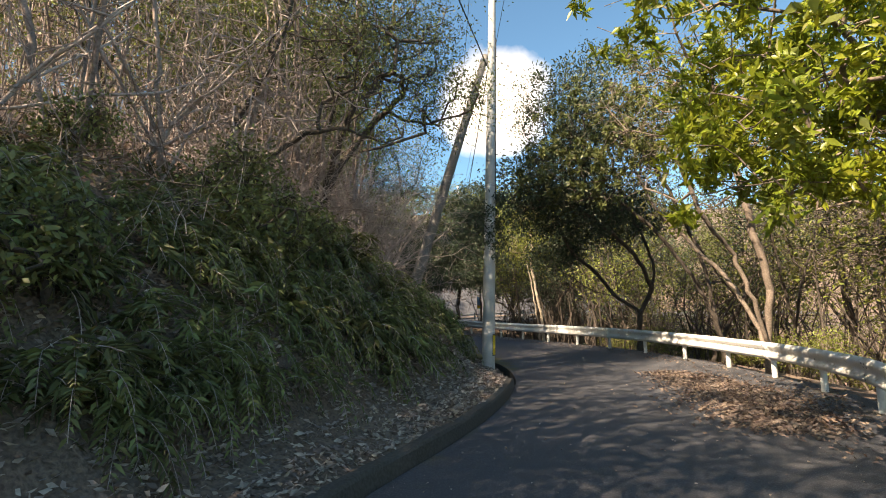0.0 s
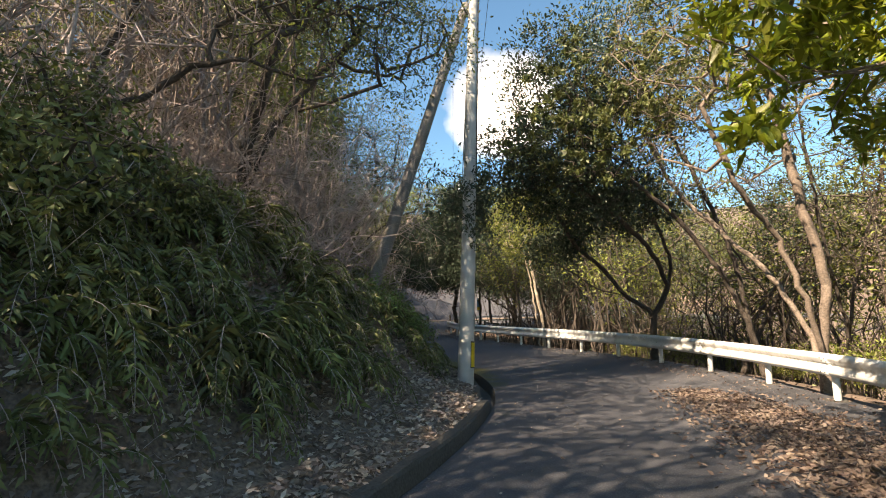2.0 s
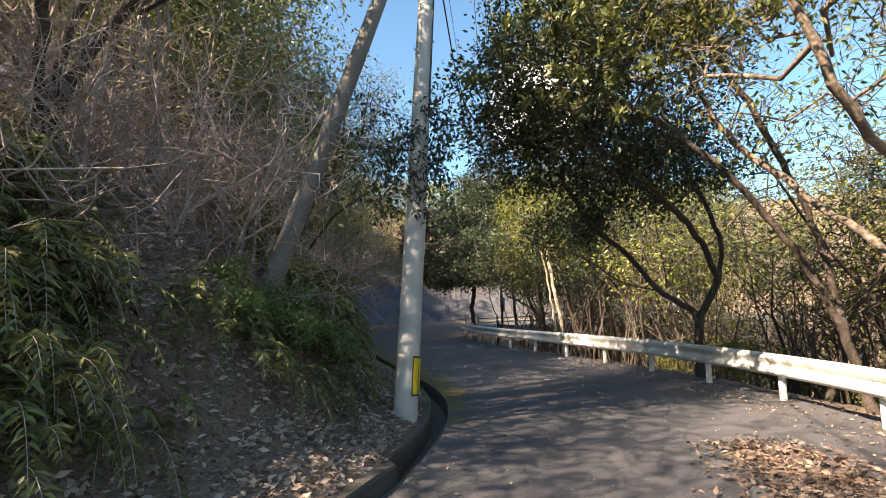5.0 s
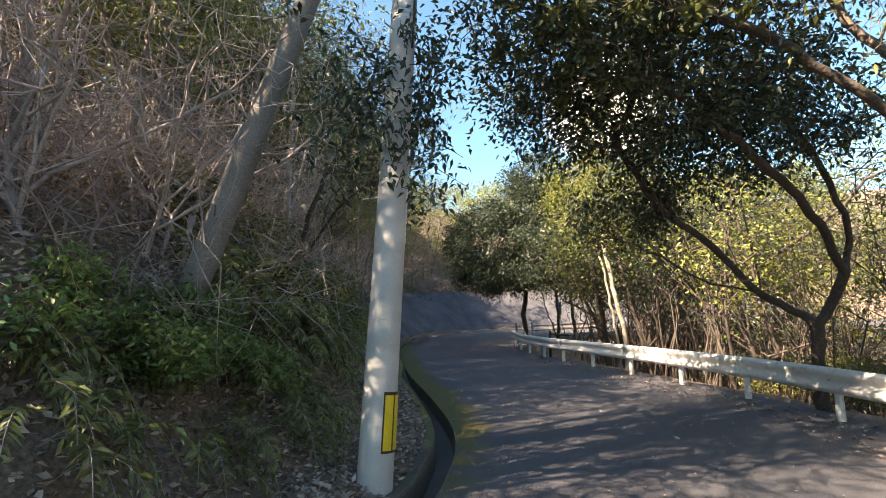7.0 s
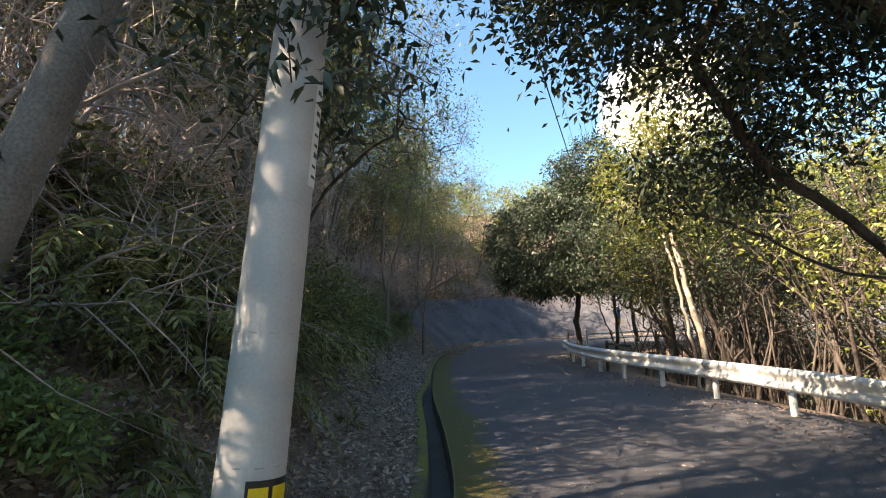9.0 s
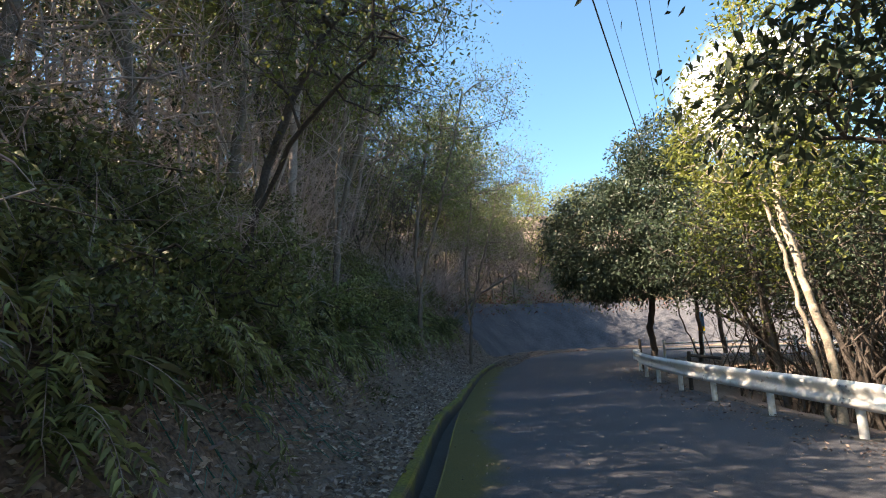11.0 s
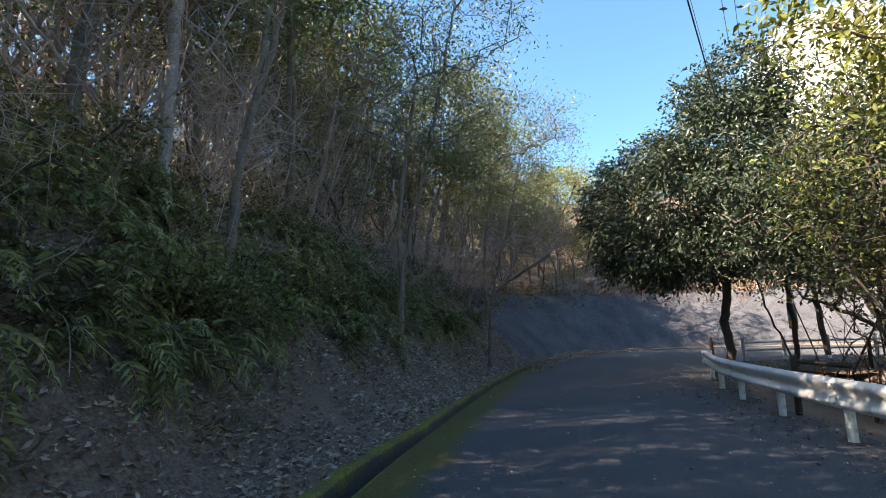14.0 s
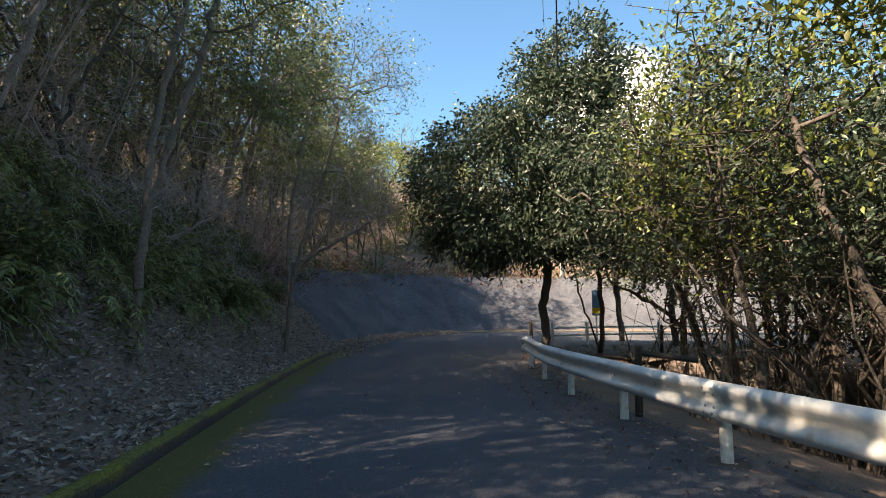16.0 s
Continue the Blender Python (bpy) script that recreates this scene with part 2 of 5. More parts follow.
def beside(x, y, line, tan):
    """Signed distance from a line, to its left, and the place along it."""
    x, y = np.atleast_1d(x), np.atleast_1d(y)
    d, k = np.empty(len(x)), np.empty(len(x), int)
    for i in range(0, len(x), 4000):
        q = np.stack([x[i:i + 4000], y[i:i + 4000]], 1)
        gap = q[:, None, :] - line[None, :, :2]
        far = (gap ** 2).sum(2)
        j = far.argmin(1)
        g = gap[np.arange(len(q)), j]
        d[i:i + 4000] = np.sqrt(far[np.arange(len(q)), j]) * np.sign(tan[j, 0] * g[:, 1] - tan[j, 1] * g[:, 0])
        k[i:i + 4000] = j
    return d, k


def lumps(x, y, size, seed=0.0):
    return np.array([noise.noise((a / size + seed, b / size - seed, seed)) for a, b in zip(np.atleast_1d(x), np.atleast_1d(y))])


def kerb_top(y):
    return np.interp(y, [9.0, 10.5, 20, 22.5, 34, 37], [0.17, 0.06, 0.06, 0.12, 0.10, 0.04])


BANK_D = [0.3, 0.9, 1.3, 2.2, 3.6, 6, 12, 25, 60, 120]
BANK_H = [0.0, 0.12, 0.42, 1.55, 2.95, 4.1, 6.2, 10.0, 17, 20]
STEEP_H = [0.0, 0.12, 0.42, 1.55, 3.1, 4.7, 8.6, 14.0, 20, 23]
SLOPE_H = [0.0, 0.05, 0.2, 0.9, 2.0, 4.4, 9.0, 14.5, 21, 23]


def bank_z(d, y):
    steep = np.interp(y, [12, 21], [0, 1])
    earth = np.interp(d, BANK_D, BANK_H) * (1 - steep) * np.interp(y, [-24, -6], [0.8, 1.0]) + np.interp(d, BANK_D, STEEP_H) * steep
    held = np.interp(y, [35.5, 39.5], [0, 1])
    return road_z(y) + kerb_top(y) + earth * (1 - held) + np.interp(d, BANK_D, SLOPE_H) * held


def drain(y):
    """How far the kerb stands off the asphalt."""
    return 0.04 + 0.24 * np.interp(y, [9.4, 9.7, 20.5, 22.5], [0, 1, 1, 0.12])


def soil_z(d, along_y, x, y):
    """The uneven surface of the bank at d from the asphalt."""
    o = d + 0.17 - drain(along_y)
    x, y = np.atleast_1d(x), np.atleast_1d(y)
    rough = np.array([noise.noise((a * 0.9, b * 0.9, 3.0)) for a, b in zip(x, y)]) * np.clip(o * 0.14, 0, 0.25) + np.array([noise.noise((a * 4, b * 4, 1.0)) for a, b in zip(x, y)]) * 0.03
    return bank_z(o, along_y) + np.where(o > 0.4, rough, -0.015)


def drop_z(e, y):
    return road_z(y) - np.interp(e, [0, 0.6, 1.6, 4, 8, 20, 60], [0.03, 0.06, 0.2, 0.9, 2.0, 6, 13]) * np.interp(y, [29, 35], [1.0, 0.12])


def ground_z(x, y):
    """The height of the ground beside the road."""
    d, k = beside(x, y, EDGE, EDGE_T)
    e, j = beside(x, y, INNER, INNER_T)
    e = -e
    left = soil_z(d, EDGE[k, 1], x, y)
    right = drop_z(e, INNER[j, 1])
    return np.where(d > 0, left, np.where(e > 0, right, road_z(EDGE[k, 1]))), d, e


# ---- meshes ----
def mesh_of(name, verts, faces, mat, smooth=False, attr=None):
    me = bpy.data.meshes.new(name)
    me.from_pydata([tuple(v) for v in verts], [], [tuple(f) for f in faces])
    for m in (mat if isinstance(mat, (list, tuple)) else [mat]):
        me.materials.append(m)
    if smooth:
        me.polygons.foreach_set("use_smooth", [True] * len(me.polygons))
    if attr is not None:
        a = me.attributes.new("moss", "FLOAT", "POINT")
        a.data.foreach_set("value", np.asarray(attr, np.float32))
    me.update()
    return me


def part_of(name, me, parent, label=""):
    ob = new(name, me)
    ob.parent = parent
    if label:
        ob["label"] = label
    return ob


def part(name, bm, mat, parent, label="", smooth=False):
    me = bpy.data.meshes.new(name)
    bm.to_mesh(me)
    bm.free()
    me.materials.append(mat)
    if smooth:
        me.polygons.foreach_set("use_smooth", [True] * len(me.polygons))
    return part_of(name, me, parent, label)


def thing(name, label, category, place=(0, 0, 0), group=""):
    ob = new(name)
    ob.empty_display_size = 0.1
    ob.location = place
    return tagged(ob, label, category, group)


def grid_faces(rows, cols):
    r, c = np.meshgrid(np.arange(rows - 1), np.arange(cols - 1), indexing="ij")
    a = (r * cols + c).ravel()
    return np.stack([a, a + 1, a + cols + 1, a + cols], 1).tolist()


def sheet(name, grid, mat, label, category="ground", kind="structure", attr=None, smooth=True):
    """A surface from a grid of points, rows by columns."""
    rows, cols = grid.shape[:2]
    ob = new(name, mesh_of(name, grid.reshape(-1, 3), grid_faces(rows, cols), mat, smooth, None if attr is None else attr.reshape(-1)))
    return tagged(ob, label, category, kind=kind)


def block(bm, size, m=Matrix(), bevel=0.0):
    made = bmesh.ops.create_cube(bm, size=1.0, matrix=m @ Matrix.Diagonal((*size, 1)))
    if bevel:
        edges = list({e for v in made["verts"] for e in v.link_edges})
        bmesh.ops.bevel(bm, geom=edges, offset=bevel, segments=2, affect="EDGES", profile=0.6)
    return bm


def turned(bm, rings, m=Matrix(), sides=20):
    """A closed body of rings (z, radius) about the z axis."""
    loops = [[bm.verts.new(m @ Vector((r * math.cos(2 * math.pi * i / sides), r * math.sin(2 * math.pi * i / sides), z))) for i in range(sides)] for z, r in rings]
    for a, b in zip(loops, loops[1:]):
        for i in range(sides):
            bm.faces.new((a[i], a[(i + 1) % sides], b[(i + 1) % sides], b[i]))
    bm.faces.new(loops[0][::-1])
    bm.faces.new(loops[-1])
    return bm


def tube(points, radius, sides=6):
    """A round wire along points."""
    bm = bmesh.new()
    loops = []
    pts = [Vector(p) for p in points]
    for i, p in enumerate(pts):
        way = (pts[min(i + 1, len(pts) - 1)] - pts[max(i - 1, 0)]).normalized()
        u = way.orthogonal().normalized() if abs(way.z) > 0.95 else way.cross(Vector((0, 0, 1))).normalized()
        v = way.cross(u)
        r = radius[i] if isinstance(radius, (list, tuple)) else radius
        loops.append([bm.verts.new(p + (u * math.cos(a) + v * math.sin(a)) * r) for a in (2 * math.pi * k / sides for k in range(sides))])
    for a, b in zip(loops, loops[1:]):
        for k in range(sides):
            bm.faces.new((a[k], b[k], b[(k + 1) % sides], a[(k + 1) % sides]))
    bm.faces.new(loops[0])
    bm.faces.new(loops[-1][::-1])
    bmesh.ops.recalc_face_normals(bm, faces=bm.faces[:])
    return bm


# ---- ground ----
def lines_of(near_lo, near_hi, step, far):
    out = np.arange(near_lo, near_hi + 0.01, step)
    grow, lo, hi = step, [near_lo], [near_hi]
    while hi[-1] < far:
        grow *= 1.25
        hi.append(hi[-1] + grow)
        lo.append(lo[-1] - grow)
    return np.concatenate([lo[:0:-1], out, hi[1:]])


gx, gy = lines_of(-20, 16, 0.6, 700), lines_of(-12, 56, 0.6, 700)
mx, my = np.meshgrid(gx, gy, indexing="xy")
gz, gd, ge = ground_z(mx.ravel(), my.ravel())
gz = gz + lumps(mx.ravel(), my.ravel(), 3.5, 2.0) * np.clip((np.maximum(gd, ge) - 2) * 0.15, 0, 0.45)
gz = np.where((gd < 4.0) & (ge < 4.0), gz - np.where(np.maximum(gd, ge) > 3.0, 0.15, 0.6), gz)
ground = sheet("ground", np.stack([mx, my, gz.reshape(mx.shape)], 2), EARTH, "brown forest soil of the wooded slope and valley side")

cols = (np.linspace(0, 1, 19) ** 1.5)[None, :, None]
n_road = 260
left_i = np.linspace(0, len(EDGE) - 1, n_road).astype(int)
# pair each point of the left edge with the inner edge across the road
pairs = []
for k in left_i:
    p, t = EDGE[k], EDGE_T[k]
    pairs.append(np.argmin(((INNER[:, :2] - (p[:2] + np.array([t[1], -t[0]]) * 5.2)) ** 2).sum(1)))
pairs = np.maximum.accumulate(pairs)
pairs = np.convolve(np.pad(pairs.astype(float), 6, mode="edge"), np.ones(13) / 13, "valid")
ra = EDGE[left_i][:, None, :]
out_n = np.stack([INNER_T[:, 1], -INNER_T[:, 0]], 1)
inner_out = INNER + out_n * 0.42
rb = np.stack([np.interp(pairs, np.arange(len(INNER)), inner_out[:, k]) for k in (0, 1)], 1)[:, None, :]
rxy = ra + (rb - ra) * cols
rz = road_z(rxy[..., 1]) + 0.02 * np.sin(np.pi * cols[..., 0]) - 0.0
road_moss = np.clip(0.85 - np.linalg.norm(rxy - ra, axis=2) * 0.75, 0, 1) * np.interp(rxy[..., 1], [11, 16, 34, 38], [0.5, 1.5, 1.5, 0.3])
road = sheet("road", np.concatenate([rxy, rz[..., None]], 2), ASPHALT, "dark worn asphalt lane dappled with tree shade", "road", attr=road_moss)


def kerb_profile(y):
    """Offsets to the left of the asphalt and heights above it."""
    g = np.interp(y, [9.4, 9.7, 20.5, 22.5], [0, 1, 1, 0.12])
    top = float(kerb_top(y))
    gap = 0.04 + 0.24 * g
    return [(-0.05, -0.02 - 0.002), (0.0, 0.012 * g - 0.002), (0.03, -0.02 - 0.2 * g), (gap - 0.02, -0.03 - 0.2 * g), (gap, top - 0.03), (gap + 0.02, top), (gap + 0.13, top + 0.005), (gap + 0.16, top - 0.02), (gap + 0.17, top - 0.2)]


ek = np.arange(0, len(EDGE), 1)
kerb_grid, kerb_moss = [], []
for k in ek:
    p, t = EDGE[k], EDGE_T[k]
    wob = 0.02 * noise.noise((p[0] * 1.3, p[1] * 1.3, 0))
    kerb_grid.append([(p[0] - t[1] * o, p[1] + t[0] * o, float(road_z(p[1])) + h + wob * (o > 0.05)) for o, h in kerb_profile(p[1])])
    m = np.interp(p[1], [-5, 8, 12, 16, 33, 37], [0.05, 0.12, 0.4, 0.75, 0.75, 0.2])
    kerb_moss.append([m * w for w in (0.9, 0.95, 0.2, 0.1, 0.85, 1, 1, 0.9, 0.3)])
kerb = sheet("kerb", np.array(kerb_grid), KERB, "mossy concrete kerb with a narrow drain beside the asphalt", "kerb", attr=np.array(kerb_moss), smooth=False)

bd = np.concatenate([[0.3, 0.45, 0.7], np.arange(0.95, 4.7, 0.25)])
bank_grid = []
for k in range(0, len(EDGE), 2):
    p, t = EDGE[k], EDGE_T[k]
    gap = float(drain(p[1]))
    row = []
    for o in bd:
        q = (p[0] - t[1] * (o - 0.17 + gap), p[1] + t[0] * (o - 0.17 + gap))
        row.append((*q, float(soil_z(o - 0.17 + gap, p[1], *q)[0])))
    bank_grid.append(row)
verge = sheet("verge", np.array(bank_grid), LITTER_SOIL, "leaf-strewn soil bank rising from the kerb")

shoulder_grid = []
for k in range(0, len(INNER), 2):
    p, o2 = INNER[k], out_n[k]
    row = []
    for e in np.array([0.36, 0.5, 0.8, 1.2, 1.8, 2.6, 3.4, 4.4]):
        q = p + o2 * e
        row.append((*q, float(drop_z(e, p[1])) + 0.05 * (e > 0.6) * noise.noise((q[0] * 1.5, q[1] * 1.5, 5)) + 0.012))
    shoulder_grid.append(row)
shoulder = sheet("shoulder", np.array(shoulder_grid)[:, ::-1], LITTER_SOIL, "brown earth shoulder falling away behind the guard rail")

# sprayed concrete slope round the outside of the bend
slab_rows, slab_keep = [], [k for k in range(len(EDGE)) if EDGE[k, 1] > 35.6 and EDGE[k, 0] < 20]
for k in slab_keep[::2]:
    p, t = EDGE[k], EDGE_T[k]
    lift = np.interp(p[1], [35.6, 37.2], [0.62, 1.06]) if p[0] < -6.5 else 1.06
    row = []
    for f in np.linspace(0, 1, 12):
        o, h = 0.75 + 3.3 * f, 0.05 + 3.0 * f * lift
        w = 0.06 * noise.noise((p[0] * 0.8 + o, p[1] * 0.8, h))
        row.append((p[0] - t[1] * (o - w), p[1] + t[0] * (o - w), float(road_z(p[1])) + h))
    o += 0.8
    row.append((p[0] - t[1] * o, p[1] + t[0] * o, float(road_z(p[1])) + h - 0.3))
    slab_rows.append(row)
retaining = sheet("retaining_slope", np.array(slab_rows), SLAB, "grey sprayed-concrete slope with pale streaks round the bend", "retaining wall")


# ---- guard rail ----
def rail_points():
    """Post places: two metres apart from the rail's end at the bend."""
    run = np.concatenate([[0], np.cumsum(np.linalg.norm(np.diff(INNER, axis=0), axis=1))])
    end = np.argmin(((INNER - np.array([-1.05, 32.45])) ** 2).sum(1))
    at = run[end] - 2.0 * np.arange(0, 24)
    at = at[at > 0]
    f = lambda s: np.array([np.interp(s, run, INNER[:, 0]), np.interp(s, run, INNER[:, 1])])
    return run[end], at, f


rail_end, post_at, on_rail = rail_points()
guard_rail = thing("guard_rail", "white-painted steel W-beam guard rail on round posts", "guard rail")
W_PROFILE = [(0.0, 0.405), (0.018, 0.41), (0.075, 0.455), (0.08, 0.475), (0.075, 0.51), (0.02, 0.56), (0.015, 0.59), (0.02, 0.62), (0.075, 0.67), (0.08, 0.705), (0.075, 0.725), (0.018, 0.77), (0.0, 0.775)]


def beam(s0, s1, lift=0.0):
    """One rail panel along the line, bent with it; its face looks at the road."""
    n = max(6, int((s1 - s0) / 0.25))
    verts, faces = [], []
    w = len(W_PROFILE)
    for i in range(n + 1):
        s = s0 + (s1 - s0) * i / n
        p, q = on_rail(s), on_rail(s + 0.05)
        t = (q - p) / np.linalg.norm(q - p)
        inward = np.array([-t[1], t[0]])
        z = float(road_z(p[1]))
        for o, h in W_PROFILE:
            g = p + inward * (0.02 + o + lift)
            verts.append((g[0], g[1], z + h))
        for o, h in W_PROFILE:
            g = p + inward * (0.02 + o + lift - 0.006)
            verts.append((g[0], g[1], z + h))
    row = 2 * w
    for i in range(n):
        for j in range(w - 1):
            a = i * row + j
            faces.append((a, a + row, a + row + 1, a + 1))
            b = a + w
            faces.append((b + 1, b + row + 1, b + row, b))
        for j, e in ((0, 1), (w - 1, -1)):
            a = i * row + j
            faces.append((a, a + w, a + row + w, a + row)[::e])
    for i, e in ((0, 1), (n, -1)):
        for j in range(w - 1):
            a = i * row + j
            faces.append((a, a + 1, a + w + 1, a + w)[::e])
    return mesh_of("beam", verts, faces, RAIL, True)


for k in range(0, len(post_at) - 2, 2):
    s1 = post_at[k] + (0.35 if k == 0 else 0.12)
    part_of("beam", beam(post_at[k + 2] - 0.12, s1, 0.007 * (k // 2 % 2)), guard_rail)

bm = turned(bmesh.new(), [(-0.35, 0.057), (0.66, 0.057), (0.668, 0.05), (0.672, 0.02)], sides=16)
post = part("post", bm, RAIL, guard_rail, smooth=False)
bm = block(bmesh.new(), (0.07, 0.06, 0.16), bevel=0.006)
bracket_me = bpy.data.meshes.new("bracket")
bm.to_mesh(bracket_me)
bm.free()
bracket_me.materials.append(GALV)
bm = turned(bmesh.new(), [(0, 0.016), (0.008, 0.016), (0.012, 0.009)], sides=6)
bolt_me = bpy.data.meshes.new("bolt")
bm.to_mesh(bolt_me)
bm.free()
bolt_me.materials.append(GALV)
bm = turned(bmesh.new(), [(-0.05, 0.2), (0.004, 0.2), (0.01, 0.185)], sides=16)
pad_me = bpy.data.meshes.new("footing")
bm.to_mesh(pad_me)
bm.free()
pad_me.materials.append(KERB)
post_me = post.data
for k, s in enumerate(post_at):
    p, q = on_rail(s), on_rail(s + 0.05)
    t = (q - p) / np.linalg.norm(q - p)
    inward = np.array([-t[1], t[0]])
    z = float(road_z(p[1]))
    turn = math.atan2(t[1], t[0])
    ob = post if k == 0 else part_of("post", post_me, guard_rail)
    g = p - inward * 0.075
    ob.location = (g[0], g[1], z)
    br = part_of("bracket", bracket_me, guard_rail, "grey steel bracket")
    br.matrix_basis = pose(*(p - inward * 0.005), z + 0.59, 0, 0, math.degrees(turn))
    fo = part_of("footing", pad_me, guard_rail, "low round concrete footing")
    fo.location = (g[0], g[1], z + 0.0)
    offs = [(0, 0.59)] if k % 2 else [(du, dh) for du in (-0.06, 0.06) for dh in (0.475, 0.705, 0.53, 0.65)]
    for du, dh in offs:
        if EDGE[0, 1] + 20 > p[1]:
            continue
        depth = float(np.interp(dh, [h for o, h in W_PROFILE], [o for o, h in W_PROFILE]))
        b = part_of("bolt", bolt_me, guard_rail)
        c = p + inward * (0.027 + depth) + t * du
        face = Vector((inward[0], inward[1], 0)).to_track_quat("Z", "Y").to_matrix().to_4x4()
        b.matrix_basis = Matrix.Translation((c[0], c[1], z + dh)) @ face
# rounded end wing
p, q = on_rail(rail_end + 0.35), on_rail(rail_end + 0.4)
t = (q - p) / np.linalg.norm(q - p)
inward = np.array([-t[1], t[0]])
verts, faces = [], []
for i in range(9):
    a = math.pi * i / 8
    c = p - inward * 0.05 + t * 0.16 * math.sin(a) + inward * 0.13 * math.cos(a)
    for h in (0.405, 0.43, 0.59, 0.75, 0.775):
        verts.append((c[0], c[1], float(road_z(p[1])) + h))
for i in range(8):
    for j in range(4):
        a = i * 5 + j
        faces.append((a, a + 5, a + 6, a + 1))
wing = part_of("end_wing", mesh_of("end_wing", verts, faces, RAIL, True), guard_rail, "curved white end piece")
sol = wing.modifiers.new("thickness", "SOLIDIFY")
sol.thickness = 0.006

# ---- utility pole, strut and wires ----
POLE = Vector((0.73, 11.66, 0.02))
LEAN_X, LEAN_Y, POLE_H = 0.042, 0.088, 12.9


def pole_at(h):
    return POLE + Vector((LEAN_X * h, LEAN_Y * h, h))


def pole_r(h):
    return 0.172 - 0.006 * h


pole_turn = Matrix.Translation(POLE) @ pose(0, 0, 0, -math.degrees(LEAN_Y), math.degrees(LEAN_X), 0)
utility_pole = thing("utility_pole", "tall pale grey concrete utility pole leaning slightly beside the kerb", "utility pole", POLE)
utility_pole.matrix_basis = pole_turn
shaft = turned(bmesh.new(), [(-0.4, pole_r(0))] + [(h, pole_r(h)) for h in np.linspace(0, POLE_H, 16)] + [(POLE_H + 0.02, pole_r(POLE_H) - 0.02)], sides=32)
part("shaft", shaft, CONCRETE, utility_pole, smooth=True)


def wrap(h0, h1, a0, a1, proud, mat, name, parent, label=""):
    """A curved plate on the pole between two heights and two angles (degrees)."""
    verts, faces = [], []
    n = 10
    for i in range(n + 1):
        a = radians(a0 + (a1 - a0) * i / n)
        for h in (h0, h1):
            for rr in (0.001, proud):
                r = pole_r(h) + rr
                verts.append((r * math.cos(a), r * math.sin(a), h))
    for i in range(n):
        a = i * 4
        faces += [(a + 1, a + 5, a + 7, a + 3), (a, a + 2, a + 6, a + 4), (a + 2, a + 3, a + 7, a + 6), (a, a + 4, a + 5, a + 1)]
    faces += [(0, 1, 3, 2), (n * 4, n * 4 + 2, n * 4 + 3, n * 4 + 1)]
    return part_of(name, mesh_of(name, verts, faces, mat, False), parent, label)


plate = wrap(0.40, 0.95, -54, 24, 0.006, BLACK, "marker_plate", utility_pole, "black plate with two yellow bars")
for a0, a1 in ((-49, -19), (-11, 19)):
    wrap(0.425, 0.92, a0, a1, 0.010, YELLOW, "yellow_bar", plate)
sign = wrap(2.42, 3.05, 2, 32, 0.006, WHITE, "number_plate", utility_pole, "narrow white number plate with worn marks")
rng_marks = random.Random(4)
for i in range(9):
    h = 2.47 + i * 0.062
    wrap(h, h + rng_marks.uniform(0.012, 0.03), 9 + rng_marks.uniform(-2, 2), 25 + rng_marks.uniform(-3, 2), 0.008, BLACK, "mark", sign)
for h, tall in ((1.0, 0.006), (1.62, 0.006), (5.0, 0.03), (5.06, 0.03), (6.6, 0.03), (7.3, 0.03)):
    wrap(h, h + tall, -180, 180, 0.004 + tall * 0.16, GALV, "band", utility_pole, "thin steel band")
for i, h in enumerate(np.arange(3.9, 10.6, 0.45)):
    a = radians(70 if i % 2 else 250)
    r = pole_r(h)
    part("step_bolt", tube([(r * math.cos(a) * 0.9, r * math.sin(a) * 0.9, h), ((r + 0.15) * math.cos(a), (r + 0.15) * math.sin(a), h), ((r + 0.155) * math.cos(a), (r + 0.155) * math.sin(a), h + 0.03)], 0.009), GALV, utility_pole, smooth=True)
part("eyelet", tube([(pole_r(1.93) * math.cos(radians(215)) * 1.01 + 0.012 * math.cos(a) * 0.57, pole_r(1.93) * math.sin(radians(215)) * 1.01 - 0.012 * math.cos(a) * 0.82, 1.93 + 0.018 * math.sin(a)) for a in np.linspace(0, 6.28, 12)], 0.003), BLACK, utility_pole)
for h in (12.1, 12.6):
    arm = part("crossarm", block(bmesh.new(), (1.5, 0.075, 0.075), pose(0, 0.16, h), 0.006), GALV, utility_pole, "square steel crossarm")
    for x in (-0.65, -0.3, 0.3, 0.65):
        part("insulator", turned(bmesh.new(), [(0, 0.02), (0.03, 0.02), (0.035, 0.05), (0.07, 0.045), (0.075, 0.03), (0.1, 0.045), (0.14, 0.03), (0.15, 0.012)], pose(x, 0.16, h + 0.04), 12), WHITE, arm, "white porcelain insulator", True)
part("down_lead", tube([(pole_r(h) * math.cos(radians(-20)) + 0.012, pole_r(h) * math.sin(radians(-20)) - 0.008, h) for h in np.linspace(4.6, 9.6, 8)], 0.014), CABLE, utility_pole, "black cable clipped to the pole", True)

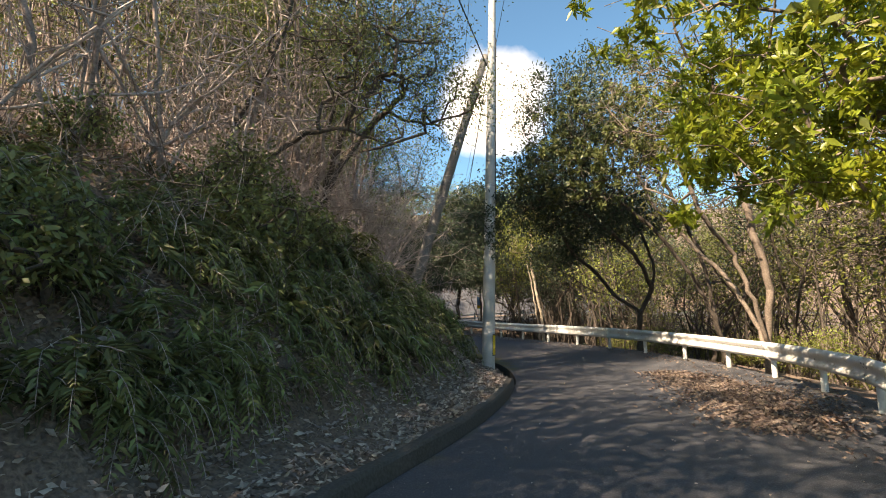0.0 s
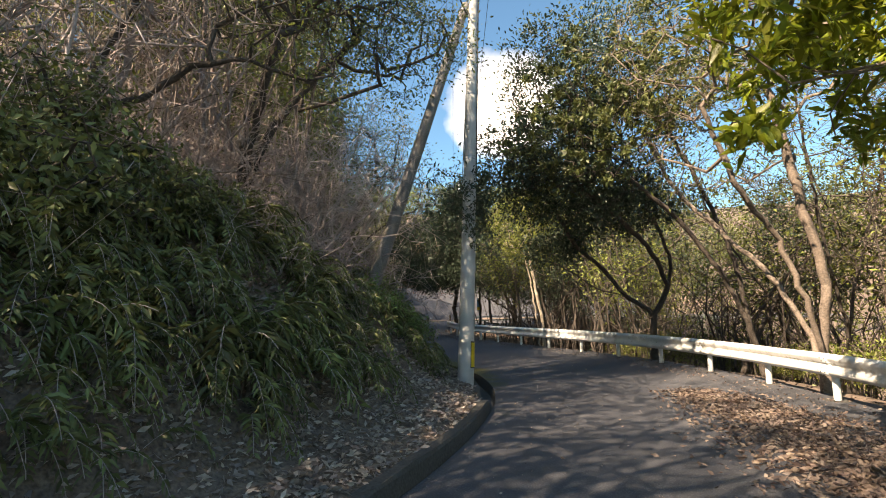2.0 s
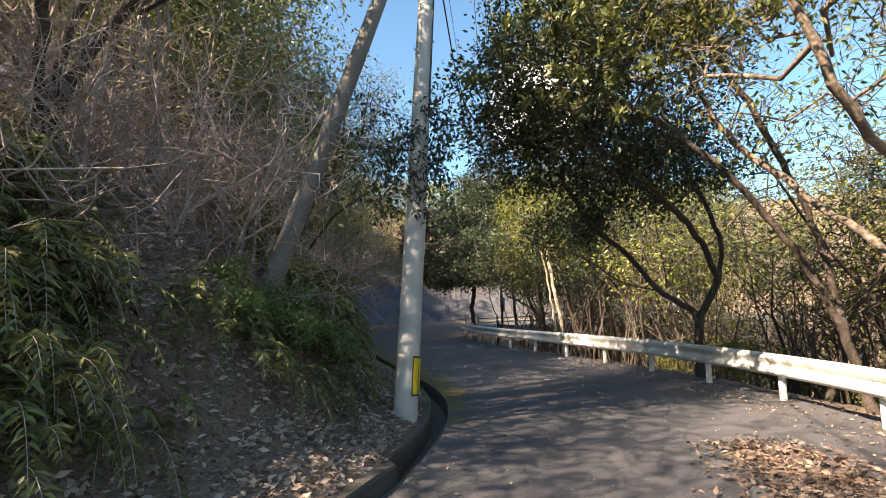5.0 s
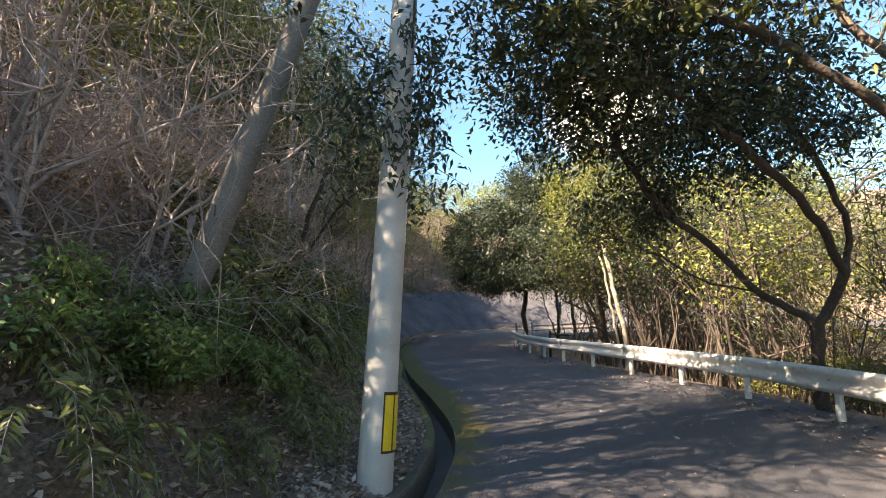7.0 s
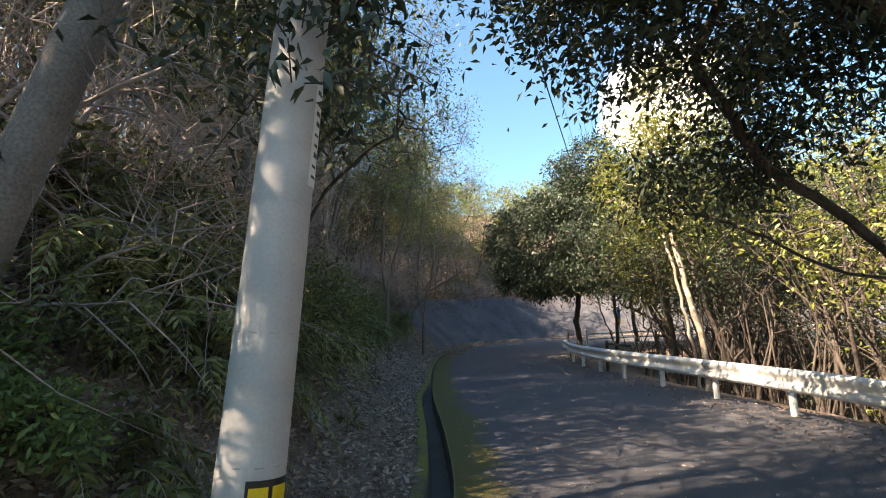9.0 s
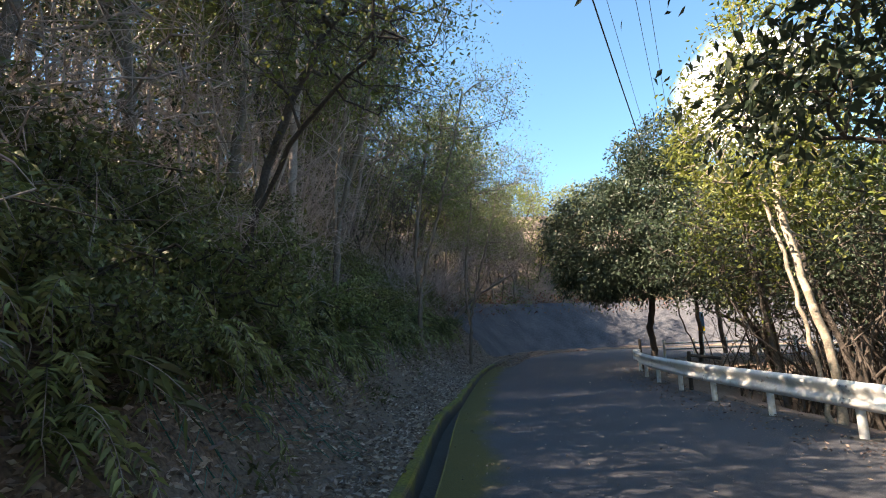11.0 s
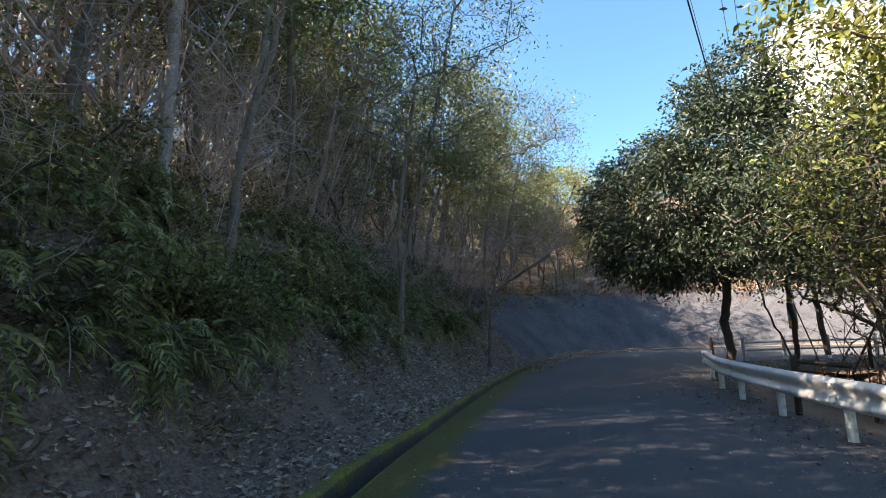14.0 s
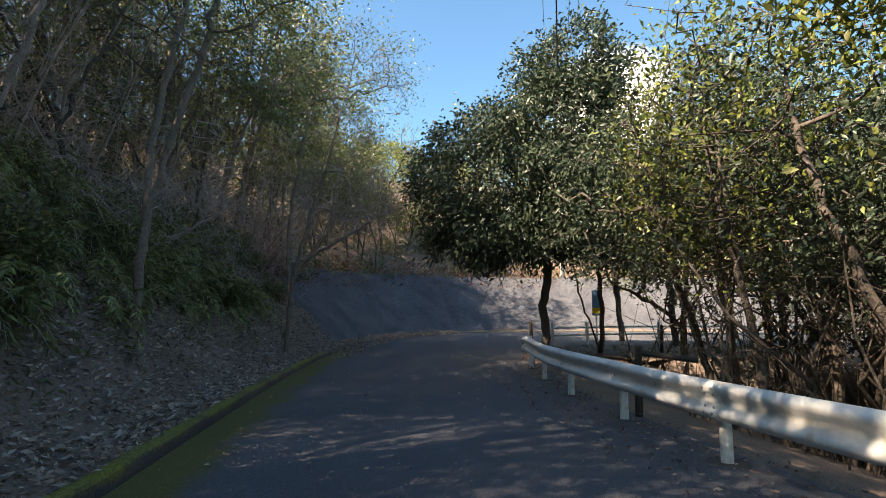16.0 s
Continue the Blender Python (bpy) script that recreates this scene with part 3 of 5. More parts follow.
strut_foot, strut_head = Vector((-1.2, 11.45, 2.1)), pole_at(9.0) + Vector((-0.18, 0, 0))
strut = thing("strut_pole", "weathered grey concrete strut pole leaning against the utility pole", "utility pole", strut_foot)
strut.matrix_basis = Matrix.Translation(strut_foot) @ (strut_head - strut_foot).to_track_quat("Z", "Y").to_matrix().to_4x4()
slen = (strut_head - strut_foot).length
part("shaft", turned(bmesh.new(), [(-0.5, 0.15), (0, 0.15), (slen * 0.5, 0.13), (slen, 0.1), (slen + 0.03, 0.07)], sides=24), OLD_CONCRETE, strut, smooth=True)
part("clamp", turned(bmesh.new(), [(slen - 0.25, 0.12), (slen - 0.15, 0.12)], sides=20), GALV, strut, "steel clamp", True)


def wire(name, a, b, sag, r, label):
    pts = [Vector(a).lerp(Vector(b), f) - Vector((0, 0, sag * 4 * f * (1 - f))) for f in np.linspace(0, 1, 18)]
    bm = tube(pts, r, 6)
    me = bpy.data.meshes.new(name)
    bm.to_mesh(me)
    bm.free()
    me.materials.append(CABLE)
    return tagged(new(name, me), label, "cable", "overhead wires")


FAR_POLE = Vector((-1.2, 52, 10.0))
NEAR_POLE = Vector((-6.0, -22, 10.5))
for dx, h, sag, r in ((-0.1, 8.7, 0.75, 0.018), (0.3, 12.25, 0.7, 0.01), (0.65, 12.75, 0.7, 0.01), (-0.62, 12.75, 0.7, 0.01)):
    wire("overhead_wire", pole_at(h) + Vector((dx, 0.16, 0)), FAR_POLE + Vector((dx, 0, h - 9.0)), sag, r, "black overhead cable hung from the utility pole")
    if dx > -0.2 and dx < 0:
        wire("overhead_wire", pole_at(h) + Vector((dx, 0.16, 0)), NEAR_POLE + Vector((dx, 0, h - 9.0)), sag, r, "black overhead cable hung from the utility pole")
far_pole = thing("utility_pole", "far grey concrete utility pole beyond the bend", "utility pole", (FAR_POLE.x, FAR_POLE.y, 1))
part("shaft", turned(bmesh.new(), [(-0.8, 0.17), (13.6, 0.1), (13.62, 0.08)], sides=20), CONCRETE, far_pole, smooth=True)
part("crossarm", block(bmesh.new(), (1.9, 0.08, 0.08), pose(0.1, 0.0, 12.3), 0.006), GALV, far_pole)
near_pole = thing("utility_pole", "grey concrete utility pole further back along the road", "utility pole", (NEAR_POLE.x, NEAR_POLE.y, 1))
part("shaft", turned(bmesh.new(), [(-3, 0.17), (13.6, 0.1), (13.62, 0.08)], sides=20), CONCRETE, near_pole, smooth=True)
part("crossarm", block(bmesh.new(), (1.9, 0.08, 0.08), pose(0.1, 0.0, 13.0), 0.006), GALV, near_pole)

# ---- far fence, stakes, sign ----
fence_line = spline([(-0.9, 38.75), (0.6, 39.75), (3.4, 41.0), (8, 42.3), (15, 43.8)], 0.2)
fence = thing("fence", "low white pipe fence along the road beyond the bend", "fence")
run = np.concatenate([[0], np.cumsum(np.linalg.norm(np.diff(fence_line, axis=0), axis=1))])
for s in np.arange(0, run[-1], 1.5):
    p = [np.interp(s, run, fence_line[:, i]) for i in (0, 1)]
    part("post", turned(bmesh.new(), [(-0.5, 0.06), (0.84, 0.06), (0.86, 0.04)], Matrix.Translation((*p, float(road_z(p[1])))), 10), RAIL, fence)
for h in (0.38, 0.66):
    part("pipe", tube([(x, y, float(road_z(y)) + h) for x, y in fence_line[::3]], 0.04, 8), RAIL, fence, smooth=True)


def stake(x, y, h, lean, rail_to=None):
    ob = thing("stake", "dark weathered wooden stake behind the guard rail", "stake", (x, y, float(ground_z(x, y)[0][0])), "wooden stakes")
    part("post", turned(bmesh.new(), [(-0.3, 0.055), (h * 0.5, 0.052), (h, 0.05), (h + 0.02, 0.03)], pose(0, 0, 0, lean, lean, 0), 9), DARK_WOOD, ob)
    if rail_to:
        part("crosspiece", tube([(0, 0, h - 0.08), rail_to], 0.04, 7), DARK_WOOD, ob)
    return ob


stake(1.12, 27.0, 1.0, 1.5, (0.75, -0.2, 0.85))
stake(-1.05, 33.3, 1.15, -2)
stake(2.6, 36.6, 0.9, 2)
road_sign = thing("roadside_sign", "pale blue and yellow sign on a white pipe", "sign", (0.7, 40.2, 0.1))
part("pipe", turned(bmesh.new(), [(-0.3, 0.035), (2.3, 0.035), (2.31, 0.02)], sides=10), WHITE, road_sign)
panel = part("panel", block(bmesh.new(), (0.3, 0.02, 1.0), pose(0, -0.05, 1.75), 0.004), BLUE, road_sign)
part("yellow_panel", block(bmesh.new(), (0.3, 0.02, 0.22), pose(0, -0.062, 1.45), 0.004), YELLOW, panel)


# ---- plants ----
def leaf_mesh(name, pos, way, length, width, mat, rng, curl=0.18, hang=0.0):
    """One folded leaf of two faces at each place."""
    n = len(pos)
    way = way / np.maximum(np.linalg.norm(way, axis=1), 1e-6)[:, None]
    side = np.cross(way, rng.normal(size=(n, 3)))
    side /= np.maximum(np.linalg.norm(side, axis=1), 1e-6)[:, None]
    up = np.cross(side, way)
    size = rng.uniform(0.65, 1.25, n)[:, None]
    tip = pos + way * length * size - np.array([0, 0, hang]) * length
    mid = pos + way * length * size * 0.45
    a = mid + side * width * size * 0.5 + up * width * curl
    b = mid - side * width * size * 0.5 + up * width * curl
    verts = np.stack([pos, a, tip, b], 1).reshape(-1, 3)
    k = np.arange(n)[:, None] * 4
    faces = np.concatenate([k + np.array([[0, 1, 2]]), k + np.array([[0, 2, 3]])], 1).reshape(-1, 3)
    me = bpy.data.meshes.new(name)
    me.vertices.add(len(verts))
    me.vertices.foreach_set("co", verts.astype(np.float32).ravel())
    me.loops.add(len(faces) * 3)
    me.loops.foreach_set("vertex_index", faces.astype(np.int32).ravel())
    me.polygons.add(len(faces))
    me.polygons.foreach_set("loop_start", np.arange(0, len(faces) * 3, 3, dtype=np.int32))
    me.materials.append(mat)
    me.update(calc_edges=True)
    return me


def stick_mesh(name, p0, p1, r0, r1, mat):
    """Tapered sticks from p0 to p1, thick ones rounder."""
    verts, faces, base = [], [], 0
    for lo, hi, sides in ((0.0, 0.012, 3), (0.012, 0.04, 5), (0.04, 9.0, 9)):
        pick = (r0 >= lo) & (r0 < hi)
        if not pick.any():
            continue
        a, b, ra, rb_ = p0[pick], p1[pick], r0[pick], r1[pick]
        w = b - a
        w = w / np.maximum(np.linalg.norm(w, axis=1), 1e-6)[:, None]
        ref = np.where(np.abs(w[:, 2:3]) > 0.9, np.array([[1.0, 0, 0]]), np.array([[0, 0, 1.0]]))
        u = np.cross(w, ref)
        u /= np.linalg.norm(u, axis=1)[:, None]
        v = np.cross(w, u)
        ang = 2 * np.pi * np.arange(sides) / sides
        ringdir = u[:, None] * np.cos(ang)[None, :, None] + v[:, None] * np.sin(ang)[None, :, None]
        ring0 = a[:, None] + ringdir * ra[:, None, None]
        ring1 = (b + w * rb_[:, None] * 0.4)[:, None] + ringdir * rb_[:, None, None]
        verts.append(np.concatenate([ring0, ring1], 1).reshape(-1, 3))
        k = base + np.arange(len(a))[:, None] * (2 * sides)
        for i in range(sides):
            j = (i + 1) % sides
            faces.append((k + np.array([[i, i + sides, j + sides, j]])))
        base += len(a) * 2 * sides
    me = bpy.data.meshes.new(name)
    v = np.concatenate(verts)
    f = np.concatenate(faces)
    me.vertices.add(len(v))
    me.vertices.foreach_set("co", v.astype(np.float32).ravel())
    me.loops.add(len(f) * 4)
    me.loops.foreach_set("vertex_index", f.astype(np.int32).ravel())
    me.polygons.add(len(f))
    me.polygons.foreach_set("loop_start", np.arange(0, len(f) * 4, 4, dtype=np.int32))
    me.polygons.foreach_set("use_smooth", np.ones(len(f), bool))
    me.materials.append(mat)
    me.update(calc_edges=True)
    return me


def skeleton_of(rng, stems, lobes, tip_r=0.006, power=0.45, crook=0.16, thin=1.0):
    """Limbs that reach from the stems to points spread through the crown's lobes. Returns sticks and tips."""
    pos, par, run = [], [], []
    for stem in stems:
        line = spline(stem, 0.22)
        for i, p in enumerate(line):
            pos.append(p + rng.normal(size=3) * 0.018)
            root = -1
            if not i and len(pos) > 1:
                gaps = np.linalg.norm(np.array(pos[:-1]) - p, axis=1)
                root = int(gaps.argmin()) if gaps.min() < 0.4 else -1
            par.append(len(pos) - 2 if i else root)
            run.append(run[-1] + 0.22 if i else (run[root] if root >= 0 else 0.0))
    stem_n = len(pos)
    stem_len = max(run)
    goals = []
    for c, r, n in lobes:
        q = rng.normal(size=(n, 3))
        q /= np.linalg.norm(q, axis=1)[:, None]
        q *= rng.uniform(0.25, 1.0, n)[:, None] ** 0.45
        goals.append(np.array(c) + q * np.array(r))
    goals = np.concatenate(goals)
    top = np.array(pos[stem_n - 1])
    goals = goals[np.argsort(np.linalg.norm(goals - top, axis=1) + rng.normal(size=len(goals)) * 0.4)]
    P = np.zeros((stem_n + len(goals) * 7, 3))
    P[:stem_n] = pos
    R = np.zeros(len(P))
    R[:stem_n] = run
    count = stem_n
    tips = []
    for g in goals:
        gap = np.linalg.norm(P[:count] - g, axis=1)
        cost = gap + 0.12 * np.abs(R[:count]) + np.where(P[:count, 2] > g[2] + 0.3, 0.5, 0)
        cost[:stem_n] += np.where(R[:stem_n] < stem_len * 0.35, 3.0, 0)
        k = int(cost.argmin())
        n = int(min(5, max(2, gap[k] / 0.45)))
        a = P[k].copy()
        mid_off = rng.normal(size=3) * gap[k] * crook - np.array([0, 0, 0.06 * gap[k]])
        last = k
        for i in range(1, n + 1):
            f = i / n
            P[count] = a + (g - a) * f + mid_off * math.sin(math.pi * f) + rng.normal(size=3) * 0.03 * (i < n)
            R[count] = R[last] + gap[k] / n
            par.append(last)
            last = count
            count += 1
        tips.append(last)
    weight = np.zeros(count)
    for t in tips:
        weight[t] += 1
    for i in range(count - 1, -1, -1):
        if par[i] >= 0:
            weight[par[i]] += weight[i]
    rad = tip_r * np.maximum(weight, 1) ** power * thin
    rad = np.maximum(rad, tip_r)
    idx = np.array([i for i in range(count) if par[i] >= 0])
    pidx = np.array([par[i] for i in idx])
    return P[pidx], P[idx], np.minimum(rad[pidx], rad[idx] * 1.35), rad[idx], P[np.array(tips)], P[:count]


def with_twigs(rng, tips, n, length, r):
    base = np.repeat(tips, n, 0)
    way = rng.normal(size=base.shape) + np.array([0, 0, 0.25])
    way /= np.linalg.norm(way, axis=1)[:, None]
    ln = length * rng.uniform(0.4, 1.3, len(base))[:, None]
    mid = base + way * ln * 0.5
    way2 = way + rng.normal(size=base.shape) * 0.35
    end = mid + way2 * ln * 0.5
    return np.concatenate([base, mid]), np.concatenate([mid, end]), np.full(len(base) * 2, r), np.concatenate([np.full(len(base), r * 0.85), np.full(len(base), r * 0.5)]), end


def make_tree(name, label, seed, stems, lobes, bark, leaf=None, leaves=20, size=(0.11, 0.04), spread=0.16, tip_r=0.006, power=0.45,
              twigs=0, twig_len=0.4, twig_r=0.004, crook=0.16, hang=0.1, place=(0, 0, 0), category="tree", foot=0.0, whorl=False, group="", bare=0.0):
    """A tree: stems from its foot, limbs out into the lobes of its crown, and single leaves round their ends."""
    rng = np.random.default_rng(seed)
    p0, p1, r0, r1, tips, nodes = skeleton_of(rng, stems, lobes, tip_r, power, crook)
    if foot:
        low = np.clip(1 - p0[:, 2] / 0.5, 0, 1)
        r0 = r0 * (1 + low * foot)
        low = np.clip(1 - p1[:, 2] / 0.5, 0, 1)
        r1 = r1 * (1 + low * foot)
    ends = tips
    if twigs:
        a, b, c, d, ends = with_twigs(rng, tips, twigs, twig_len, twig_r)
    ob = thing(name, label, category, place, group)
    if twigs:
        tagged(part_of("branchwork", stick_mesh("branchwork", a, b, c, d, bark), ob), kind="stuff")
    part_of("trunk", stick_mesh("trunk", p0, p1, r0, r1, bark), ob)
    if leaf is not None and leaves:
        seeds = ends if bare == 0 else ends[rng.uniform(size=len(ends)) > bare]
        base = np.repeat(seeds, leaves, 0)
        centre = np.mean(tips, axis=0)
        if whorl:
            off = rng.normal(size=base.shape) * np.repeat((rng.normal(size=(len(seeds), 3)) * 0 + spread), leaves, 0) * 0.25
            hubs = np.repeat(seeds + rng.normal(size=seeds.shape) * spread, leaves, 0)
            way = rng.normal(size=base.shape) + np.array([0, 0, 0.45])
            pos_ = hubs + off
        else:
            pos_ = base + rng.normal(size=base.shape) * spread
            way = rng.normal(size=base.shape) + (pos_ - centre) * 0.25 + np.array([0, 0, 0.1])
        part_of("crown", leaf_mesh("crown", pos_, way, size[0], size[1], leaf, rng, hang=hang), ob)
    return ob


def at_ground(x, y):
    return float(ground_z(x, y)[0][0])


# trees beside the guard rail
make_tree("tree", "broad-leaved tree with bright yellow-green leaves over the road", 11,
          [[(0, 0, 0), (-0.3, 0.2, 1.2), (-0.9, 0.6, 2.4), (-1.7, 1.0, 3.6)], [(0, 0, 0.1), (0.2, 0.6, 1.6), (0.1, 1.6, 3.4), (-0.3, 2.2, 4.8)]],
          [((-2.6, 0.6, 3.6), (1.8, 1.8, 0.9), 150), ((-1.4, 2.2, 4.6), (2.2, 2.0, 1.3), 150), ((-2.8, 1.4, 5.6), (1.9, 2.2, 1.2), 120), ((0.3, 1.2, 4.0), (1.3, 1.6, 1.3), 70)],
          BARK_BROWN, LEAF_BRIGHT, 54, (0.145, 0.044), 0.22, tip_r=0.006, power=0.42, place=(6.7, 2.6, at_ground(6.7, 2.6) - 0.1), whorl=True, foot=0.4, twigs=0)
make_tree("tree", "leaning tree with several thick brown limbs behind the guard rail", 12,
          [[(0, 0, 0), (-0.08, 0.1, 0.9), (-0.4, 0.7, 2.25), (-0.8, 1.7, 3.3), (-1.5, 2.5, 4.6), (-2.0, 2.8, 6.0)],
           [(-0.06, 0, 0.8), (-0.5, -0.35, 1.9), (-0.95, -0.45, 3.0), (-1.7, -0.85, 3.8), (-2.3, -1.1, 5.2)],
           [(-0.05, 0.05, 0.7), (0.0, -0.15, 2.1), (-0.35, -0.3, 3.6), (-0.8, -0.4, 5.8)]],
          [((-2.2, 2.4, 6.4), (1.7, 1.9, 1.3), 90), ((-2.4, -1.2, 6.4), (1.9, 1.8, 1.3), 90), ((-0.6, -0.2, 7.0), (1.8, 1.8, 1.5), 90), ((-1.4, 0.8, 4.9), (1.6, 1.8, 0.9), 60)],
          BARK_BROWN, LEAF_YELLOW, 7, (0.11, 0.042), 0.2, tip_r=0.007, power=0.47, twigs=4, twig_len=0.55, place=(7.35, 10.8, at_ground(7.35, 10.8) - 0.1), foot=0.35, bare=0.45)
make_tree("tree", "dark forked evergreen spreading low over the guard rail", 13,
          [[(0, 0, 0), (0, -0.05, 0.7), (-0.03, -0.1, 1.5), (-0.7, 0.2, 2.05), (-1.3, 0.3, 2.9), (-2.2, -0.2, 3.6), (-3.0, -1.4, 4.6)],
           [(-0.02, -0.1, 1.4), (0.35, -0.1, 1.9), (0.6, -0.2, 2.8), (0.35, -0.4, 3.8), (-0.4, -0.8, 5.2), (-1.0, -1.2, 7.0)],
           [(-0.7, 0.2, 2.05), (-1.5, 0.5, 2.3), (-2.4, 0.7, 3.0), (-3.2, 0.6, 3.3)],
           [(0.5, -0.15, 2.3), (-0.1, -0.7, 3.3), (-1.2, -1.8, 4.1), (-2.6, -3.2, 4.8)]],
          [((-2.6, -2.4, 4.8), (2.1, 2.6, 0.8), 180), ((-1.3, -1.4, 6.6), (2.3, 2.4, 1.8), 170), ((-1.0, -0.6, 4.7), (1.9, 1.9, 0.8), 150), ((-3.6, -3.4, 5.6), (1.7, 2.2, 1.0), 140), ((-2.9, 0.5, 3.7), (1.1, 1.1, 0.5), 60), ((-1.0, -1.6, 9.0), (2.1, 2.1, 1.7), 120), ((-2.8, -3.2, 7.8), (1.9, 2.0, 1.4), 110)],
          BARK_DARK, LEAF_DARK, 50, (0.115, 0.05), 0.19, tip_r=0.006, power=0.41, place=(6.3, 17.05, at_ground(6.3, 17.05) - 0.05), foot=0.25, twigs=1, twig_len=0.3)
make_tree("tree", "leaning evergreen whose dense crown hangs over the road", 27,
          [[(0, 0, 0), (-0.3, 0, 1.3), (-1.0, -0.1, 2.7), (-2.2, -0.3, 4.2), (-3.6, -0.6, 5.2)], [(-0.3, 0, 1.3), (-0.4, 0.3, 3.0), (-1.2, 0.2, 5.0), (-2.2, 0, 6.8)]],
          [((-4.5, -0.9, 5.5), (1.5, 1.9, 1.1), 120), ((-3.3, -0.6, 6.9), (1.9, 2.0, 1.3), 130), ((-1.8, 0.2, 7.6), (1.8, 1.8, 1.3), 80)],
          BARK_DARK, LEAF_MID, 46, (0.13, 0.058), 0.18, tip_r=0.006, power=0.43, place=(7.7, 13.5, at_ground(7.7, 13.5) - 0.05), foot=0.3, whorl=True)
make_tree("tree", "pair of slim pale trunks under yellow-green foliage", 14,
          [[(0, 0, 0), (-0.12, 0, 1.2), (-0.3, 0.1, 2.6), (-0.6, 0.2, 4.4)], [(0.14, 0.1, 0), (0.12, 0.1, 1.1), (-0.1, 0.2, 2.5), (-0.3, 0.3, 4.0), (-0.2, 0.5, 5.6)]],
          [((-0.6, 0.2, 5.4), (1.5, 1.5, 1.5), 130), ((0.2, 0.8, 4.6), (1.6, 1.4, 1.0), 80), ((0.2, 0.3, 7.2), (1.8, 1.8, 1.6), 120)], BARK_PALE, LEAF_YELLOW, 34, (0.12, 0.052), 0.2, tip_r=0.006, power=0.44,
          place=(3.55, 23.2, at_ground(3.55, 23.2) - 0.1), foot=0.2)
make_tree("tree", "round dense dark-green evergreen with a twisted trunk at the bend", 15,
          [[(0, 0, 0), (0.02, 0, 0.8), (-0.05, 0, 1.6), (0.1, 0, 2.6), (0, 0, 4.5), (-0.1, 0, 6.5)], [(-0.03, 0, 0.5), (-0.3, -0.1, 1.0), (-0.25, -0.1, 1.35), (-0.05, 0, 1.7)]],
          [((-1.5, 0, 5.6), (2.9, 2.4, 2.6), 340), ((0.6, 0.2, 7.3), (2.2, 2.0, 2.2), 220), ((1.6, -0.4, 4.8), (2.0, 2.0, 1.7), 190), ((-1.2, -0.6, 3.9), (2.5, 1.9, 1.1), 200), ((1.0, 0.2, 9.2), (2.0, 1.8, 1.5), 130)],
          BARK_DARK, LEAF_DARK, 60, (0.17, 0.072), 0.22, tip_r=0.006, power=0.44, place=(-0.85, 35.0, at_ground(-0.85, 35.0) - 0.05), foot=0.3, hang=0.3)
make_tree("tree", "small tree of several spreading dark stems", 16,
          [[(0, 0, 0), (-0.2, 0, 0.8), (-0.55, 0, 1.8), (-0.8, 0, 3.0)], [(0, 0, 0), (0.1, 0.1, 1.0), (0.05, 0.1, 2.2), (0.2, 0.1, 3.6)], [(0, 0, 0), (0.25, 0, 0.7), (0.75, 0, 1.5), (1.2, 0, 2.6)]],
          [((0, 0, 4.3), (2.0, 1.8, 1.4), 190), ((1.0, 0.2, 5.6), (1.8, 1.6, 1.4), 120)], BARK_DARK, LEAF_DARK, 34, (0.14, 0.06), 0.22, tip_r=0.006, power=0.46,
          place=(0.75, 36.6, at_ground(0.75, 36.6) - 0.05), foot=0.3)
make_tree("tree", "dark tree with low crooked side branches above leaf litter", 17,
          [[(0, 0, 0), (0.0, 0, 1.0), (0.1, 0, 2.0), (0.4, 0, 4.0)], [(0, 0, 0.9), (-0.5, 0, 1.4), (-1.3, -0.2, 1.9), (-2.0, -0.2, 2.2)]],
          [((0.3, 0, 4.8), (2.2, 2.0, 1.6), 220), ((-1.4, -0.4, 3.2), (1.4, 1.4, 0.9), 90), ((1.4, 0, 6.4), (2, 2, 1.4), 120)], BARK_DARK, LEAF_DARK, 34, (0.14, 0.06), 0.22, tip_r=0.006, power=0.46,
          place=(3.2, 36.2, at_ground(3.2, 36.2) - 0.05), foot=0.3)

# trees on the bank by the pole
make_tree("tree", "small-leaved evergreen arching from the bank toward the pole", 18,
          [[(0, 0, 0), (0.3, 0.2, 1.2), (1.0, 0.5, 2.4), (1.9, 0.7, 3.4)], [(0, 0, 0), (-0.1, 0.4, 1.8), (0.3, 0.8, 3.6), (0.9, 1.0, 5.0)], [(0, 0, 0.2), (0.5, -0.5, 1.4), (1.2, -1.2, 2.5)]],
          [((1.9, 0.6, 4.2), (1.5, 1.6, 1.0), 130), ((0.5, 0.6, 5.0), (1.7, 1.7, 1.2), 130), ((1.2, -1.0, 3.4), (1.4, 1.4, 0.8), 80), ((3.0, 0.3, 2.9), (1.1, 1.1, 0.9), 110), ((2.1, -0.4, 4.6), (1.4, 1.4, 1.2), 110)],
          BARK_DARK, LEAF_MID, 15, (0.08, 0.036), 0.18, tip_r=0.006, power=0.46, twigs=2, twig_len=0.35, place=(-3.1, 9.4, at_ground(-3.1, 9.4) - 0.1), foot=0.3, bare=0.1)
